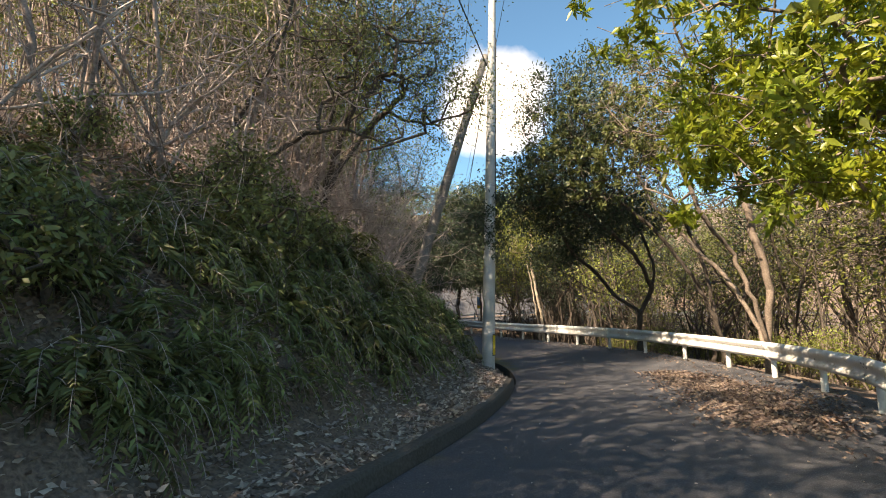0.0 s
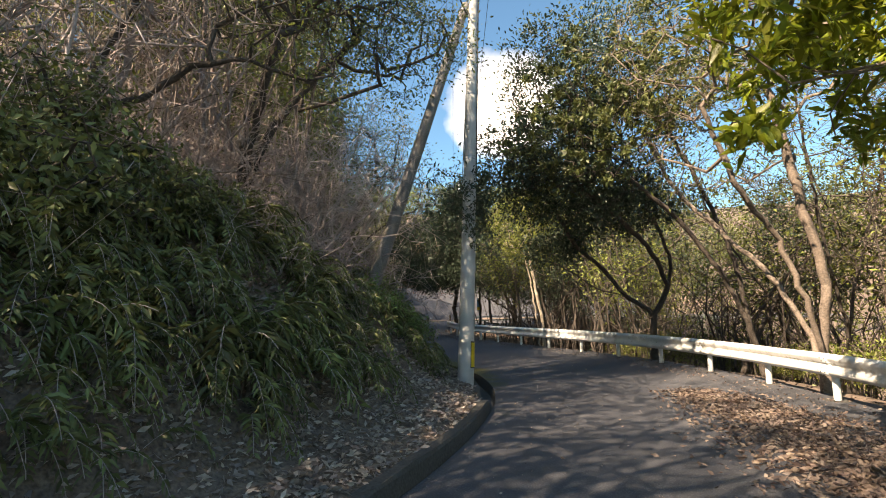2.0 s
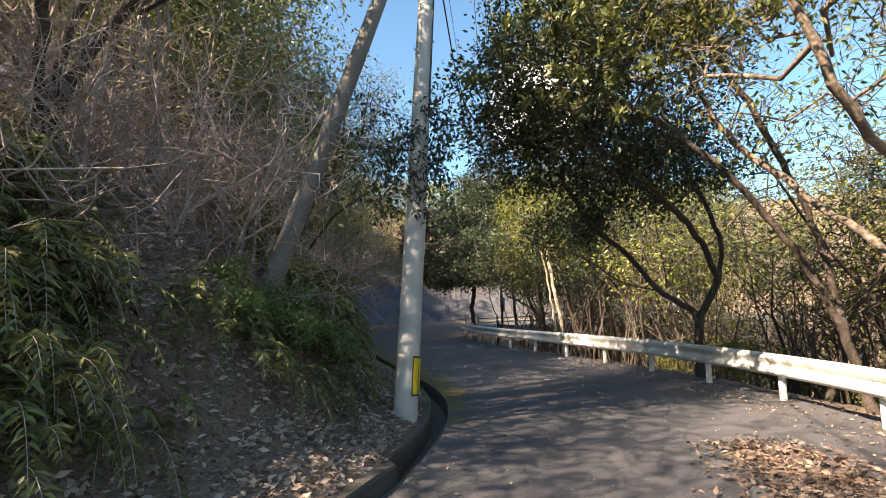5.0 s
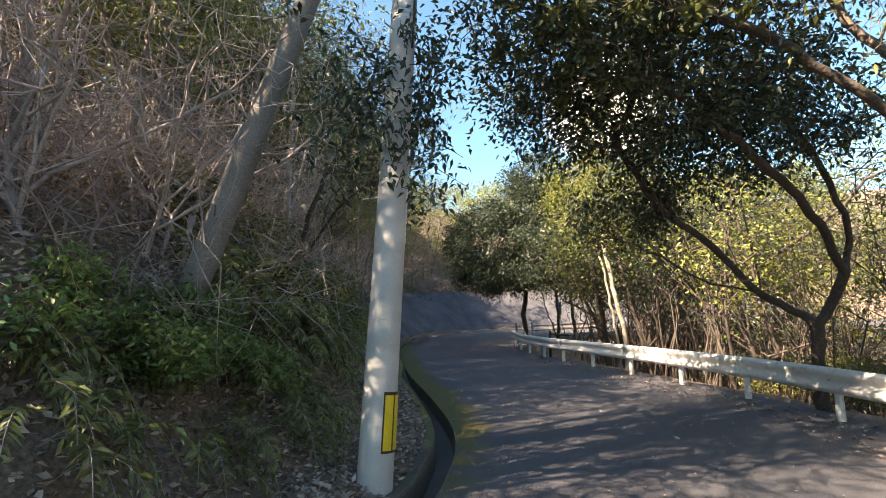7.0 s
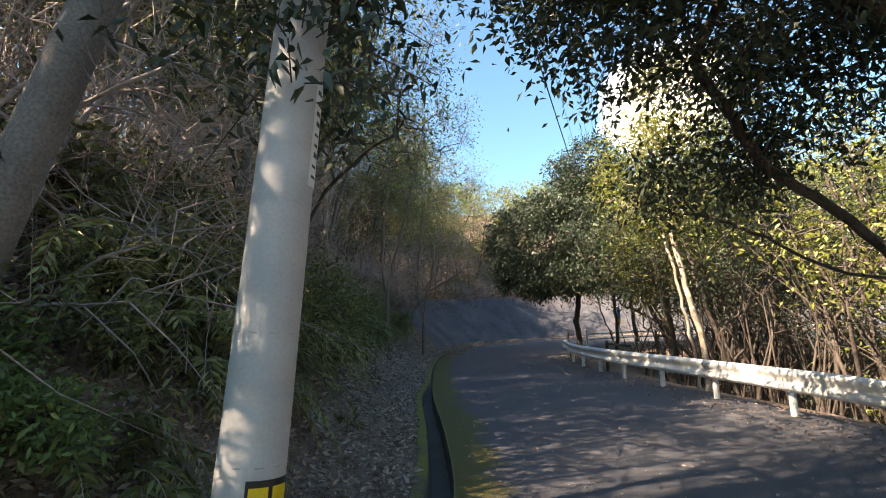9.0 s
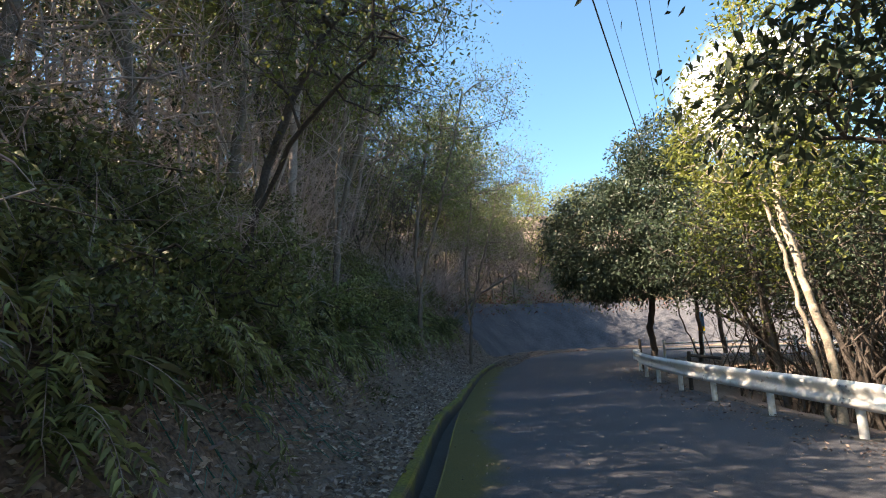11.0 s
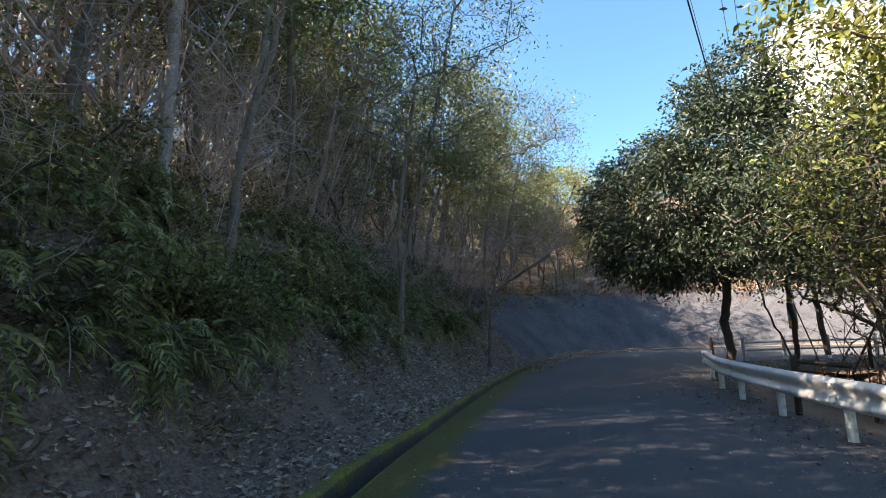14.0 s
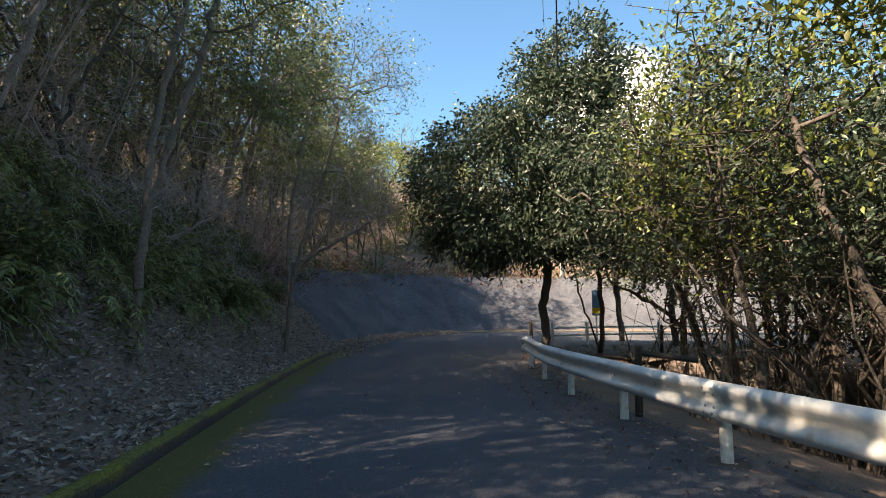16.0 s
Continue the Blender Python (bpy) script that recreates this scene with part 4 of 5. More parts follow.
make_tree("tree", "half-bare tree with long crooked limbs over the drain", 19,
          [[(0, 0, 0), (0.4, -0.1, 1.0), (1.2, -0.2, 1.9), (2.2, -0.3, 2.5)], [(0, 0, 0), (0.1, 0.2, 1.6), (0.8, 0.3, 3.2), (1.6, 0.4, 4.2)]],
          [((2.2, -0.3, 3.0), (1.4, 1.6, 1.0), 90), ((1.4, 0.4, 4.8), (1.8, 1.6, 1.2), 110)], BARK_DARK, LEAF_YELLOW, 8, (0.085, 0.04), 0.16, tip_r=0.006, power=0.46, twigs=3, twig_len=0.5,
          place=(-3.6, 17.0, at_ground(-3.6, 17.0) - 0.1), foot=0.3, bare=0.25)
make_tree("tree", "tall straight slender grey trunk on the wooded bank", 20,
          [[(0, 0, 0), (0.02, 0, 2.5), (0.1, 0.05, 5.0), (0.1, 0, 8.0)]], [((0.1, 0, 7.8), (1.6, 1.6, 1.8), 120), ((0.2, 0, 5.6), (1.4, 1.4, 0.9), 50)], BARK_GREY, LEAF_MID, 8, (0.08, 0.035), 0.18,
          tip_r=0.005, power=0.56, twigs=2, twig_len=0.45, place=(-5.8, 19.9, at_ground(-5.8, 19.9) - 0.1), bare=0.4)
make_tree("tree", "bare crooked grey tree leaning over the concrete slope", 21,
          [[(0, 0, 0), (0.7, -0.1, 0.7), (1.5, -0.2, 1.3), (2.3, -0.3, 2.3)], [(0.2, 0, 0.1), (1.2, 0.2, 1.4), (1.9, 0.2, 2.6), (2.0, 0.2, 3.8)], [(1.5, -0.2, 1.3), (2.7, -0.4, 1.8), (3.9, -0.5, 2.4)]],
          [((2.4, 0, 3.4), (2.2, 2.0, 1.6), 170), ((3.8, -0.4, 2.8), (1.4, 1.2, 0.8), 60)], BARK_GREY, None, 0, tip_r=0.007, power=0.44, twigs=5, twig_len=0.55, twig_r=0.005,
          place=(-10.6, 35.4, at_ground(-10.6, 35.4) - 0.1))

make_tree("tree", "crooked dark tree with long limbs reaching over the bank", 22,
          [[(0, 0, 0), (0.15, 0.1, 0.5), (0.75, 0.25, 0.75), (1.45, 0.3, 1.15), (2.1, 0.4, 1.2), (3.0, 0.7, 0.95)], [(0.15, 0.1, 0.5), (0.9, 0.4, 0.62), (1.7, 0.6, 0.9), (2.4, 0.9, 0.8)], [(0, 0, 0.3), (0.1, 0.4, 1.6), (0.7, 0.6, 3.0), (1.2, 0.4, 4.4)]],
          [((1.6, 0.5, 2.6), (1.8, 1.8, 1.0), 60), ((1.2, 0.4, 5.0), (1.7, 1.7, 1.2), 70), ((2.8, 0.6, 1.6), (0.9, 0.9, 0.6), 30)], BARK_DARK, LEAF_YELLOW, 6, (0.08, 0.036), 0.16, tip_r=0.006, power=0.5, twigs=3, twig_len=0.5,
          place=(-3.9, 6.6, at_ground(-3.9, 6.6) - 0.1), foot=0.4, bare=0.35)
for seed, x2, y2, tall, over in ((23, -6.0, 25.2, 9.0, 1.6), (24, -7.6, 31.6, 9.6, 1.7), (25, -5.2, 20.6, 8.4, 1.5)):
    make_tree("tree", "tall brown-stemmed tree with small sparse grey-green leaves", seed,
              [[(0, 0, 0), (0.1, 0.1, tall * 0.25), (over * 0.4, 0.3, tall * 0.5), (over * 0.8, 0.2, tall * 0.74), (over, 0.3, tall * 0.92)], [(0.05, 0.05, tall * 0.15), (-0.4, 0.5, tall * 0.4), (-0.2, 1.0, tall * 0.8)]],
              [((over, 0.2, tall * 0.84), (2.0, 1.9, tall * 0.15), 90), ((over * 0.6, -0.3, tall * 0.6), (1.9, 1.7, tall * 0.1), 60), ((-0.2, 1.0, tall * 0.84), (1.6, 1.6, tall * 0.13), 60)], BARK_BROWN, LEAF_MID, 13, (0.085, 0.034), 0.2,
              tip_r=0.006, power=0.47, twigs=4, twig_len=0.6, place=(x2, y2, at_ground(x2, y2) - 0.1), bare=0.35)
make_tree("tree", "bare grey tree with a long drooping dead limb", 26,
          [[(0, 0, 0), (0.3, 0.2, 1.2), (0.5, 0.4, 2.6), (0.7, 0.6, 4.4)], [(0.3, 0.2, 1.2), (1.0, 0.8, 1.35), (1.7, 1.5, 1.1), (2.3, 2.3, 0.95), (2.8, 3.0, 1.1)]],
          [((0.7, 0.6, 4.6), (1.4, 1.4, 1.2), 60)], BARK_GREY, None, 0, tip_r=0.009, power=0.44, twigs=4, twig_len=0.5, place=(-8.6, 24.4, at_ground(-8.6, 24.4) - 0.1), foot=0.2)

# repeated trees of the wood

def slim_stems(rng, n, h, wander):
    """A leading stem, and others that leave it low down."""
    out = []
    for i in range(n):
        dx, dy = rng.normal(size=2) * wander
        if i == 0:
            out.append([(0, 0, 0), (dx * 0.15, dy * 0.15, h * 0.3), (dx * 0.5, dy * 0.5, h * 0.62), (dx * 0.8, dy * 0.8, h)])
            continue
        lead = spline(out[0], 0.1)
        f = lead[int(len(lead) * rng.uniform(0.08, 0.4))]
        top = h * rng.uniform(0.75, 1.0)
        rise = top - f[2]
        out.append([tuple(f), (f[0] + dx * 0.35, f[1] + dy * 0.35, f[2] + rise * 0.3), (f[0] + dx * 0.75, f[1] + dy * 0.75, f[2] + rise * 0.65), (f[0] + dx, f[1] + dy, top)])
    return out


def wood(name, label, seed, kinds, **kw):
    """Templates of one kind of tree."""
    made = []
    for i in range(kinds):
        rng = np.random.default_rng(seed + i)
        h = kw.get("h", 5.0) * rng.uniform(0.85, 1.15)
        stems = slim_stems(rng, kw.get("stems", 2), h, kw.get("wander", 0.8))
        lobes = [((s[-1][0], s[-1][1], h * kw.get("mid", 0.85)), (kw.get("wide", 1.3),) * 2 + (h * kw.get("tall", 0.3),), kw.get("tips", 90)) for s in stems]
        made.append(make_tree(name, label, seed + 50 + i, stems, lobes, kw["bark"], kw.get("leaf"), kw.get("leaves", 0), kw.get("size", (0.1, 0.045)), kw.get("spread", 0.2),
                              twigs=kw.get("twigs", 0), twig_len=kw.get("twig_len", 0.5), twig_r=kw.get("twig_r", 0.0045), power=kw.get("power", 0.5), crook=kw.get("crook", 0.14), group=kw.get("group", ""), bare=kw.get("bare", 0), tip_r=kw.get("tip_r", 0.0055)))
    return made


bare_trees = wood("tree", "slender bare brown tree with fine crooked twigs", 100, 4, h=5.2, stems=3, wander=0.9, wide=1.1, tall=0.42, mid=0.72, tips=70, bark=BARK_DARK, leaf=LEAF_YELLOW, leaves=4, size=(0.09, 0.045), twigs=2, twig_len=0.75, bare=0.5, power=0.37, crook=0.17, group="bare trees of the bank")
green_trees = wood("tree", "leafy evergreen tree of the wooded slope", 200, 3, h=5.5, stems=2, wander=0.9, wide=1.5, tall=0.32, mid=0.8, tips=72, bark=BARK_BROWN, leaf=LEAF_MID, leaves=34, size=(0.11, 0.05), group="evergreens of the slope")
sunny_trees = wood("tree", "thin-stemmed tree with yellow-green leaves", 300, 3, h=6.0, stems=3, wander=1.2, wide=1.5, tall=0.36, mid=0.72, tips=58, bark=BARK_DARK, leaf=LEAF_YELLOW, leaves=13, size=(0.12, 0.055), spread=0.24, twigs=1, twig_len=0.5, group="trees below the road", power=0.5)
dark_trees = wood("tree", "dark-stemmed evergreen of the thicket", 400, 3, h=6.2, stems=2, wander=1.1, wide=1.7, tall=0.38, mid=0.74, tips=110, bark=BARK_DARK, leaf=LEAF_DARK, leaves=24, size=(0.12, 0.05), group="dark trees of the thicket")
shrubs = wood("shrub", "bare tangled shrub of pale twigs", 500, 3, h=1.5, stems=6, wander=0.9, wide=0.6, tall=0.4, mid=0.7, tips=22, bark=TWIG, twigs=2, twig_len=0.5, twig_r=0.0032, tip_r=0.004, power=0.36, crook=0.2, group="tangled shrubs")
canopy_trees = wood("tree", "tall thin tree with a light small-leaved crown", 350, 3, h=8.2, stems=3, wander=1.5, wide=2.0, tall=0.17, mid=0.86, tips=46, bark=BARK_GREY, leaf=LEAF_YELLOW, leaves=15, size=(0.085, 0.04), spread=0.2, twigs=2, twig_len=0.6, power=0.42, bare=0.15, group="tall trees of the bank")
dead_shrubs = wood("shrub", "large leafless shrub of crooked pale grey branches", 550, 4, h=2.5, stems=4, wander=1.3, wide=1.0, tall=0.4, mid=0.68, tips=13, bark=TWIG, twigs=2, twig_len=0.6, twig_r=0.0042, tip_r=0.0065, power=0.4, crook=0.24, group="leafless shrubs")
broad_shrubs = wood("shrub", "leafy shrub with fresh green drooping leaves on the bank", 650, 2, h=1.0, stems=6, wander=0.7, wide=0.6, tall=0.35, mid=0.75, tips=26, bark=BARK_DARK, leaf=LEAF_FRESH, leaves=16, size=(0.14, 0.055), spread=0.15, group="fresh green shrubs")
leafy_shrubs = wood("shrub", "low leafy green shrub", 600, 3, h=0.9, stems=5, wander=0.5, wide=0.45, tall=0.4, mid=0.7, tips=18, bark=BARK_DARK, leaf=LEAF_MID, leaves=20, size=(0.09, 0.04), spread=0.13, group="leafy shrubs")
under_shrubs = wood("shrub", "undergrowth shrub with bright yellow-green leaves", 700, 2, h=1.6, stems=5, wander=0.7, wide=0.6, tall=0.4, mid=0.7, tips=20, bark=BARK_BROWN, leaf=LEAF_YELLOW, leaves=15, size=(0.11, 0.05), spread=0.16, group="undergrowth shrubs")


def fern_mesh(seed, fronds, length, pinna):
    """Arching fronds with narrow leaflets on both sides."""
    rng = np.random.default_rng(seed)
    pos, way, r0, r1, a, b = [], [], [], [], [], []
    for i in range(fronds):
        az = rng.uniform(0, 2 * np.pi)
        out = np.array([math.cos(az), math.sin(az), 0])
        side = np.array([-out[1], out[0], 0])
        ln, rise = length * rng.uniform(0.6, 1.2), rng.uniform(0.35, 0.9)
        line = [out * ln * f * 0.8 + np.array([0, 0, ln * (rise * f * 1.5 - 0.95 * f * f)]) for f in np.linspace(0, 1, 8)]
        for p, q in zip(line, line[1:]):
            a.append(p)
            b.append(q)
            for f in (0.25, 0.7):
                for sgn in (-1, 1):
                    pos.append(p + (q - p) * f)
                    way.append(side * sgn + (q - p) / np.linalg.norm(q - p) * 0.9 + rng.normal(size=3) * 0.2)
    stick = stick_mesh("stem", np.array(a), np.array(b), np.full(len(a), 0.004), np.full(len(a), 0.003), TWIG)
    return stick, leaf_mesh("frond", np.array(pos), np.array(way), pinna[0], pinna[1], LEAF_FERN, rng, hang=0.35)


ferns = []
for i, (n, ln, pin) in enumerate(((11, 0.7, (0.13, 0.028)), (12, 0.5, (0.10, 0.024)), (9, 0.8, (0.16, 0.026)), (10, 0.6, (0.16, 0.03)))):
    ob = thing("fern", "arching green fern clump on the shaded bank", "fern", group="ferns on the bank")
    st, fr = fern_mesh(800 + i, n, ln, pin)
    part_of("stem", st, ob)
    part_of("frond", fr, ob)
    ferns.append(ob)

TEMPLATES = {"bare": bare_trees, "green": green_trees, "sunny": sunny_trees, "dark": dark_trees, "shrub": shrubs, "leafy": leafy_shrubs, "under": under_shrubs, "dead": dead_shrubs, "canopy": canopy_trees, "broad": broad_shrubs, "fern": ferns}
used = set()
prng = np.random.default_rng(77)


def plant(kind, x, y, size=1.0, lean=(0, 0), sink=0.05):
    """A copy of one of the kind's templates, upright on the ground at x, y. The first use moves the template itself."""
    base = TEMPLATES[kind][prng.integers(len(TEMPLATES[kind]))]
    m = pose(x, y, at_ground(x, y) - sink, lean[0], lean[1], prng.uniform(0, 360)) @ Matrix.Scale(size, 4)
    if base.name not in used:
        used.add(base.name)
        base.matrix_basis = m
        return base
    keep = base.scale.copy()
    base.scale = (1, 1, 1)
    ob = copy_thing(base, m)
    base.scale = keep
    return ob


def along(line, tan, y, off):
    k = int(np.argmin(np.abs(line[:, 1] - y) + (line[:, 0] > 6) * 0.0))
    return line[k, 0] - tan[k, 1] * off, line[k, 1] + tan[k, 0] * off


# the wooded bank
for y in np.arange(-4, 43, 1.3):
    for lo, hi, kind_p in ((3.4, 5.5, 0.42), (5.5, 9, 0.5), (9, 14, 0.35)):
        if prng.uniform() < kind_p * (1.0 if y > 17 else 0.5):
            x2, y2 = along(EDGE, EDGE_T, y + prng.uniform(-0.6, 0.6), prng.uniform(lo, hi))
            if lo < 4 and (abs(y2 - 9.4) < 1.0 or abs(y2 - 35.6) < 1.5):
                continue
            kind = "bare" if prng.uniform() < (0.88 if y < 17 else 0.93) else "green"
            tall = np.interp(y, [12, 22, 36], [1.0, 1.25, 1.2])
            plant(kind, x2, y2, prng.uniform(0.8, 1.15) * tall * (0.8 if kind == "green" else 1.0), (prng.uniform(-6, 6), prng.uniform(0, 14)))
# row placed to dapple the road with shade; its first trees stand out of view
for y in np.arange(-10, 12, 1.7):
    x2, y2 = along(EDGE, EDGE_T, y + prng.uniform(-0.7, 0.7), prng.uniform(2.8, 5.0))
    plant("canopy", x2, y2, prng.uniform(1.0, 1.25), (prng.uniform(-4, 4), prng.uniform(0, 10)))
for y in np.arange(13, 31, 3.4):
    x2, y2 = along(EDGE, EDGE_T, y + prng.uniform(-0.7, 0.7), prng.uniform(5.5, 9.0))
    plant("green", x2, y2, prng.uniform(1.1, 1.4), (prng.uniform(-4, 4), prng.uniform(0, 8)))
# evergreens at y of 0 and below are unseen, added to shade the road's start
for kind, x2, y2, sz in [("green", -5.4, -3.2, 1.15), ("green", -7.8, 0.0, 1.3), ("green", -4.9, 14.4, 1.35), ("green", -5.8, 16.6, 1.6), ("green", -6.6, 18.9, 1.7), ("green", -7.6, 21.4, 1.6), ("green", -8.6, 24.0, 1.6), ("green", -12.5, 38.4, 1.2), ("green", -12.9, 40.8, 1.25), ("green", -11.9, 43.6, 1.15), ("green", -13.2, 36.0, 1.7), ("green", -12.2, 33.8, 1.6), ("green", -14.6, 38.0, 1.7), ("green", -6.6, -5.0, 1.6), ("green", -3.9, -6.4, 1.6), ("green", -6.0, -8.2, 1.7), ("green", -6.8, -2.4, 1.4)]:
    plant(kind, x2, y2, sz, (0, 6))
for y in np.arange(25, 42, 2.8):
    x2, y2 = along(EDGE, EDGE_T, y, prng.uniform(4.6, 9.5))
    plant("bare" if prng.uniform() < 0.9 else "green", x2, y2, prng.uniform(1.45, 1.9), (prng.uniform(-5, 5), prng.uniform(0, 8)))
for y in np.arange(18, 37, 4.5):
    x2, y2 = along(EDGE, EDGE_T, y, prng.uniform(6.0, 11.5))
    plant("bare" if prng.uniform() < 0.5 else "sunny", x2, y2, prng.uniform(1.6, 2.0), (prng.uniform(-4, 4), prng.uniform(2, 9)))
for kind, y, o in (("sunny", 23.5, 7.2), ("bare", 26.0, 6.0), ("bare", 30.5, 6.6), ("green", 33.5, 7.4), ("bare", 34.5, 7.0)):
    x2, y2 = along(EDGE, EDGE_T, y, o)
    plant(kind, x2, y2, prng.uniform(1.6, 1.85), (prng.uniform(-4, 4), prng.uniform(2, 7)))
for _ in range(8):
    x2, y2 = along(EDGE, EDGE_T, prng.uniform(12, 44), prng.uniform(14, 26))
    plant("green" if prng.uniform() < 0.5 else "sunny", x2, y2, prng.uniform(1.1, 1.6))
for x2, y2, sz in [(-12, 48, 1.1), (-8, 52, 1.1), (-3, 54, 1.1), (3, 56, 1.2), (9, 57, 1.2)]:
    plant("sunny" if prng.uniform() < 0.6 else "green", x2, y2, sz)
for _ in range(14):
    k = int(prng.choice([q for q in range(len(EDGE)) if EDGE[q, 1] > 38 and EDGE[q, 0] < 6]))
    o = prng.uniform(4.2, 10)
    plant("bare" if prng.uniform() < 0.7 else "green", EDGE[k, 0] - EDGE_T[k, 1] * o, EDGE[k, 1] + EDGE_T[k, 0] * o, prng.uniform(0.75, 1.25), (0, 6))
# shrubs and ferns on the lower bank
for _ in range(13):
    x2, y2 = along(EDGE, EDGE_T, prng.uniform(1, 14), prng.uniform(2.9, 5.5))
    plant("dead", x2, y2, prng.uniform(0.8, 1.3), (prng.uniform(-12, 12), prng.uniform(5, 30)))
for _ in range(26):
    x2, y2 = along(EDGE, EDGE_T, prng.uniform(17, 40), prng.uniform(3.0, 8.0))
    plant("dead", x2, y2, prng.uniform(0.8, 1.4), (prng.uniform(-12, 12), prng.uniform(5, 25)))
for y0, off, sz in [(8.6, 3.4, 0.9), (10.0, 3.2, 0.9), (11.6, 3.2, 0.85)]:
    x2, y2 = along(EDGE, EDGE_T, y0, off)
    plant("dead", x2, y2, sz, (prng.uniform(-12, 12), prng.uniform(10, 35)))
for x2, y2, sz in [(-0.5, 10.3, 0.45), (-0.8, 9.8, 0.45), (-0.9, 10.9, 0.5), (-0.55, 11.1, 0.42), (-1.1, 10.3, 0.5), (-0.7, 10.7, 0.4)]:
    plant("broad", x2, y2, sz, (0, 22))
for _ in range(12):
    y0 = prng.uniform(-2, 37)
    x2, y2 = along(EDGE, EDGE_T, y0, prng.uniform(2.4, 5.0))
    plant("shrub", x2, y2, prng.uniform(0.8, 1.5), (0, prng.uniform(0, 25)))
for _ in range(40):
    y0 = prng.uniform(0, 37)
    if 7.6 < y0 < 13:
        continue
    x2, y2 = along(EDGE, EDGE_T, y0, prng.uniform(1.8, 4.2))
    plant("leafy", x2, y2, prng.uniform(0.6, 1.0), (0, prng.uniform(0, 25)))
for x2, y2, sz in [(-1.0, 11.9, 0.6), (-1.2, 12.6, 0.6), (-1.5, 13.2, 0.7), (-1.8, 14.0, 0.7)]:
    plant("leafy", x2, y2, sz, (0, 12))
for _ in range(250):
    y0 = prng.uniform(-2, 33)
    off = 1.4 + abs(prng.normal()) * 1.0
    if 7.8 < y0 < 12.6 or (y0 > 12.6 and off < 1.9):
        continue
    x2, y2 = along(EDGE, EDGE_T, y0, min(off, 4.2))
    plant("fern", x2, y2, prng.uniform(0.8, 1.45), (prng.uniform(-8, 8), prng.uniform(5, 35)))
# the thicket below the guard rail
for x2, y2, sz in [(9.4, 13.4, 1.3), (10.6, 16.2, 1.4), (8.9, 8.6, 1.2), (10.2, 10.8, 1.4), (12.0, 13.0, 1.5)]:
    plant("bare", x2, y2, sz, (prng.uniform(-6, 6), prng.uniform(-10, 0)))
for y in np.arange(0, 33, 1.0):
    for lo, hi, p in ((1.3, 2.8, 0.3), (2.8, 6, 0.55), (6, 11, 0.4)):
        if prng.uniform() < p and not (lo < 2 and y > 17):
            x2, y2 = along(INNER, INNER_T, y + prng.uniform(-0.5, 0.5), -prng.uniform(lo, hi))
            if min(math.hypot(x2 - a, y2 - b) for a, b in ((6.3, 17.05), (8.7, 13.4), (3.55, 23.2), (6.7, 2.6), (7.6, 12.0))) < 2.0:
                continue
            dark = 0.25 if 20 < y < 34 else (0.2 if y > 14 else 0.0)
            plant("dark" if prng.uniform() < dark else "sunny", x2, y2, prng.uniform(0.85, 1.3), (prng.uniform(-9, 9), prng.uniform(-9, 9)))
for _ in range(12):
    x2, y2 = along(INNER, INNER_T, prng.uniform(-2, 36), -prng.uniform(12, 24))
    plant("sunny" if prng.uniform() < 0.7 else "green", x2, y2, prng.uniform(1.2, 1.7))
for _ in range(24):
    x2, y2 = along(INNER, INNER_T, prng.uniform(2, 24), -prng.uniform(1.4, 5.5))
    plant("under", x2, y2, prng.uniform(0.4, 0.95))
for _ in range(10):
    x2, y2 = prng.uniform(4.5, 14), prng.uniform(31, 38)
    plant("dark", x2, y2, prng.uniform(0.9, 1.25))
for kind, x2, y2, sz in [("dark", 4.4, 27.2, 1.2), ("dark", 4.8, 30.4, 1.2), ("dark", 3.4, 33.6, 1.2), ("sunny", 3.4, 39.5, 1.6), ("sunny", 5.0, 34.5, 1.4), ("sunny", 6.5, 38.5, 1.7), ("sunny", 7.2, 32.0, 1.4), ("sunny", 1.6, 40.0, 1.4)]:
    plant(kind, x2, y2, sz)

for row in TEMPLATES.values():
    for ob in row:
        if ob.name not in used:
            for piece in list(ob.children):
                bpy.data.objects.remove(piece)
            bpy.data.objects.remove(ob)

# the far wooded hillside beyond the bend: too many trees to count
def hillside(seed, n, mat, label, per, size, pick, y_lo=37, y_hi=99, broad=(0.8, 1.7)):
    g = np.random.default_rng(seed)
    keep = [q for q in range(len(EDGE)) if y_lo < EDGE[q, 1] < y_hi]
    k = np.array(keep)[g.integers(0, len(keep), n)]
    d = pick[0] + (pick[1] - pick[0]) * g.uniform(0, 1, n)
    cx, cy = EDGE[k, 0] - EDGE_T[k, 1] * d, EDGE[k, 1] + EDGE_T[k, 0] * d
    cz = bank_z(d, EDGE[k, 1]) + (g.uniform(0.2, 1.4, n) if len(pick) < 4 else g.uniform(pick[2], pick[3], n))
    wide = g.uniform(*broad, n)
    ball = g.normal(size=(n, per, 3))
    ball /= np.linalg.norm(ball, axis=2)[:, :, None]
    ball *= (g.uniform(0.3, 1, (n, per)) ** 0.4 * wide[:, None])[:, :, None]
    p = (np.stack([cx, cy, cz], 1)[:, None] + ball * np.array([1, 1, 0.8])).reshape(-1, 3)
    ob = new("hillside_wood", leaf_mesh("hillside_wood", p, g.normal(size=p.shape) + np.array([0, 0, 0.3]), size[0], size[1], mat, g))
    return tagged(ob, label, "wood", kind="stuff")


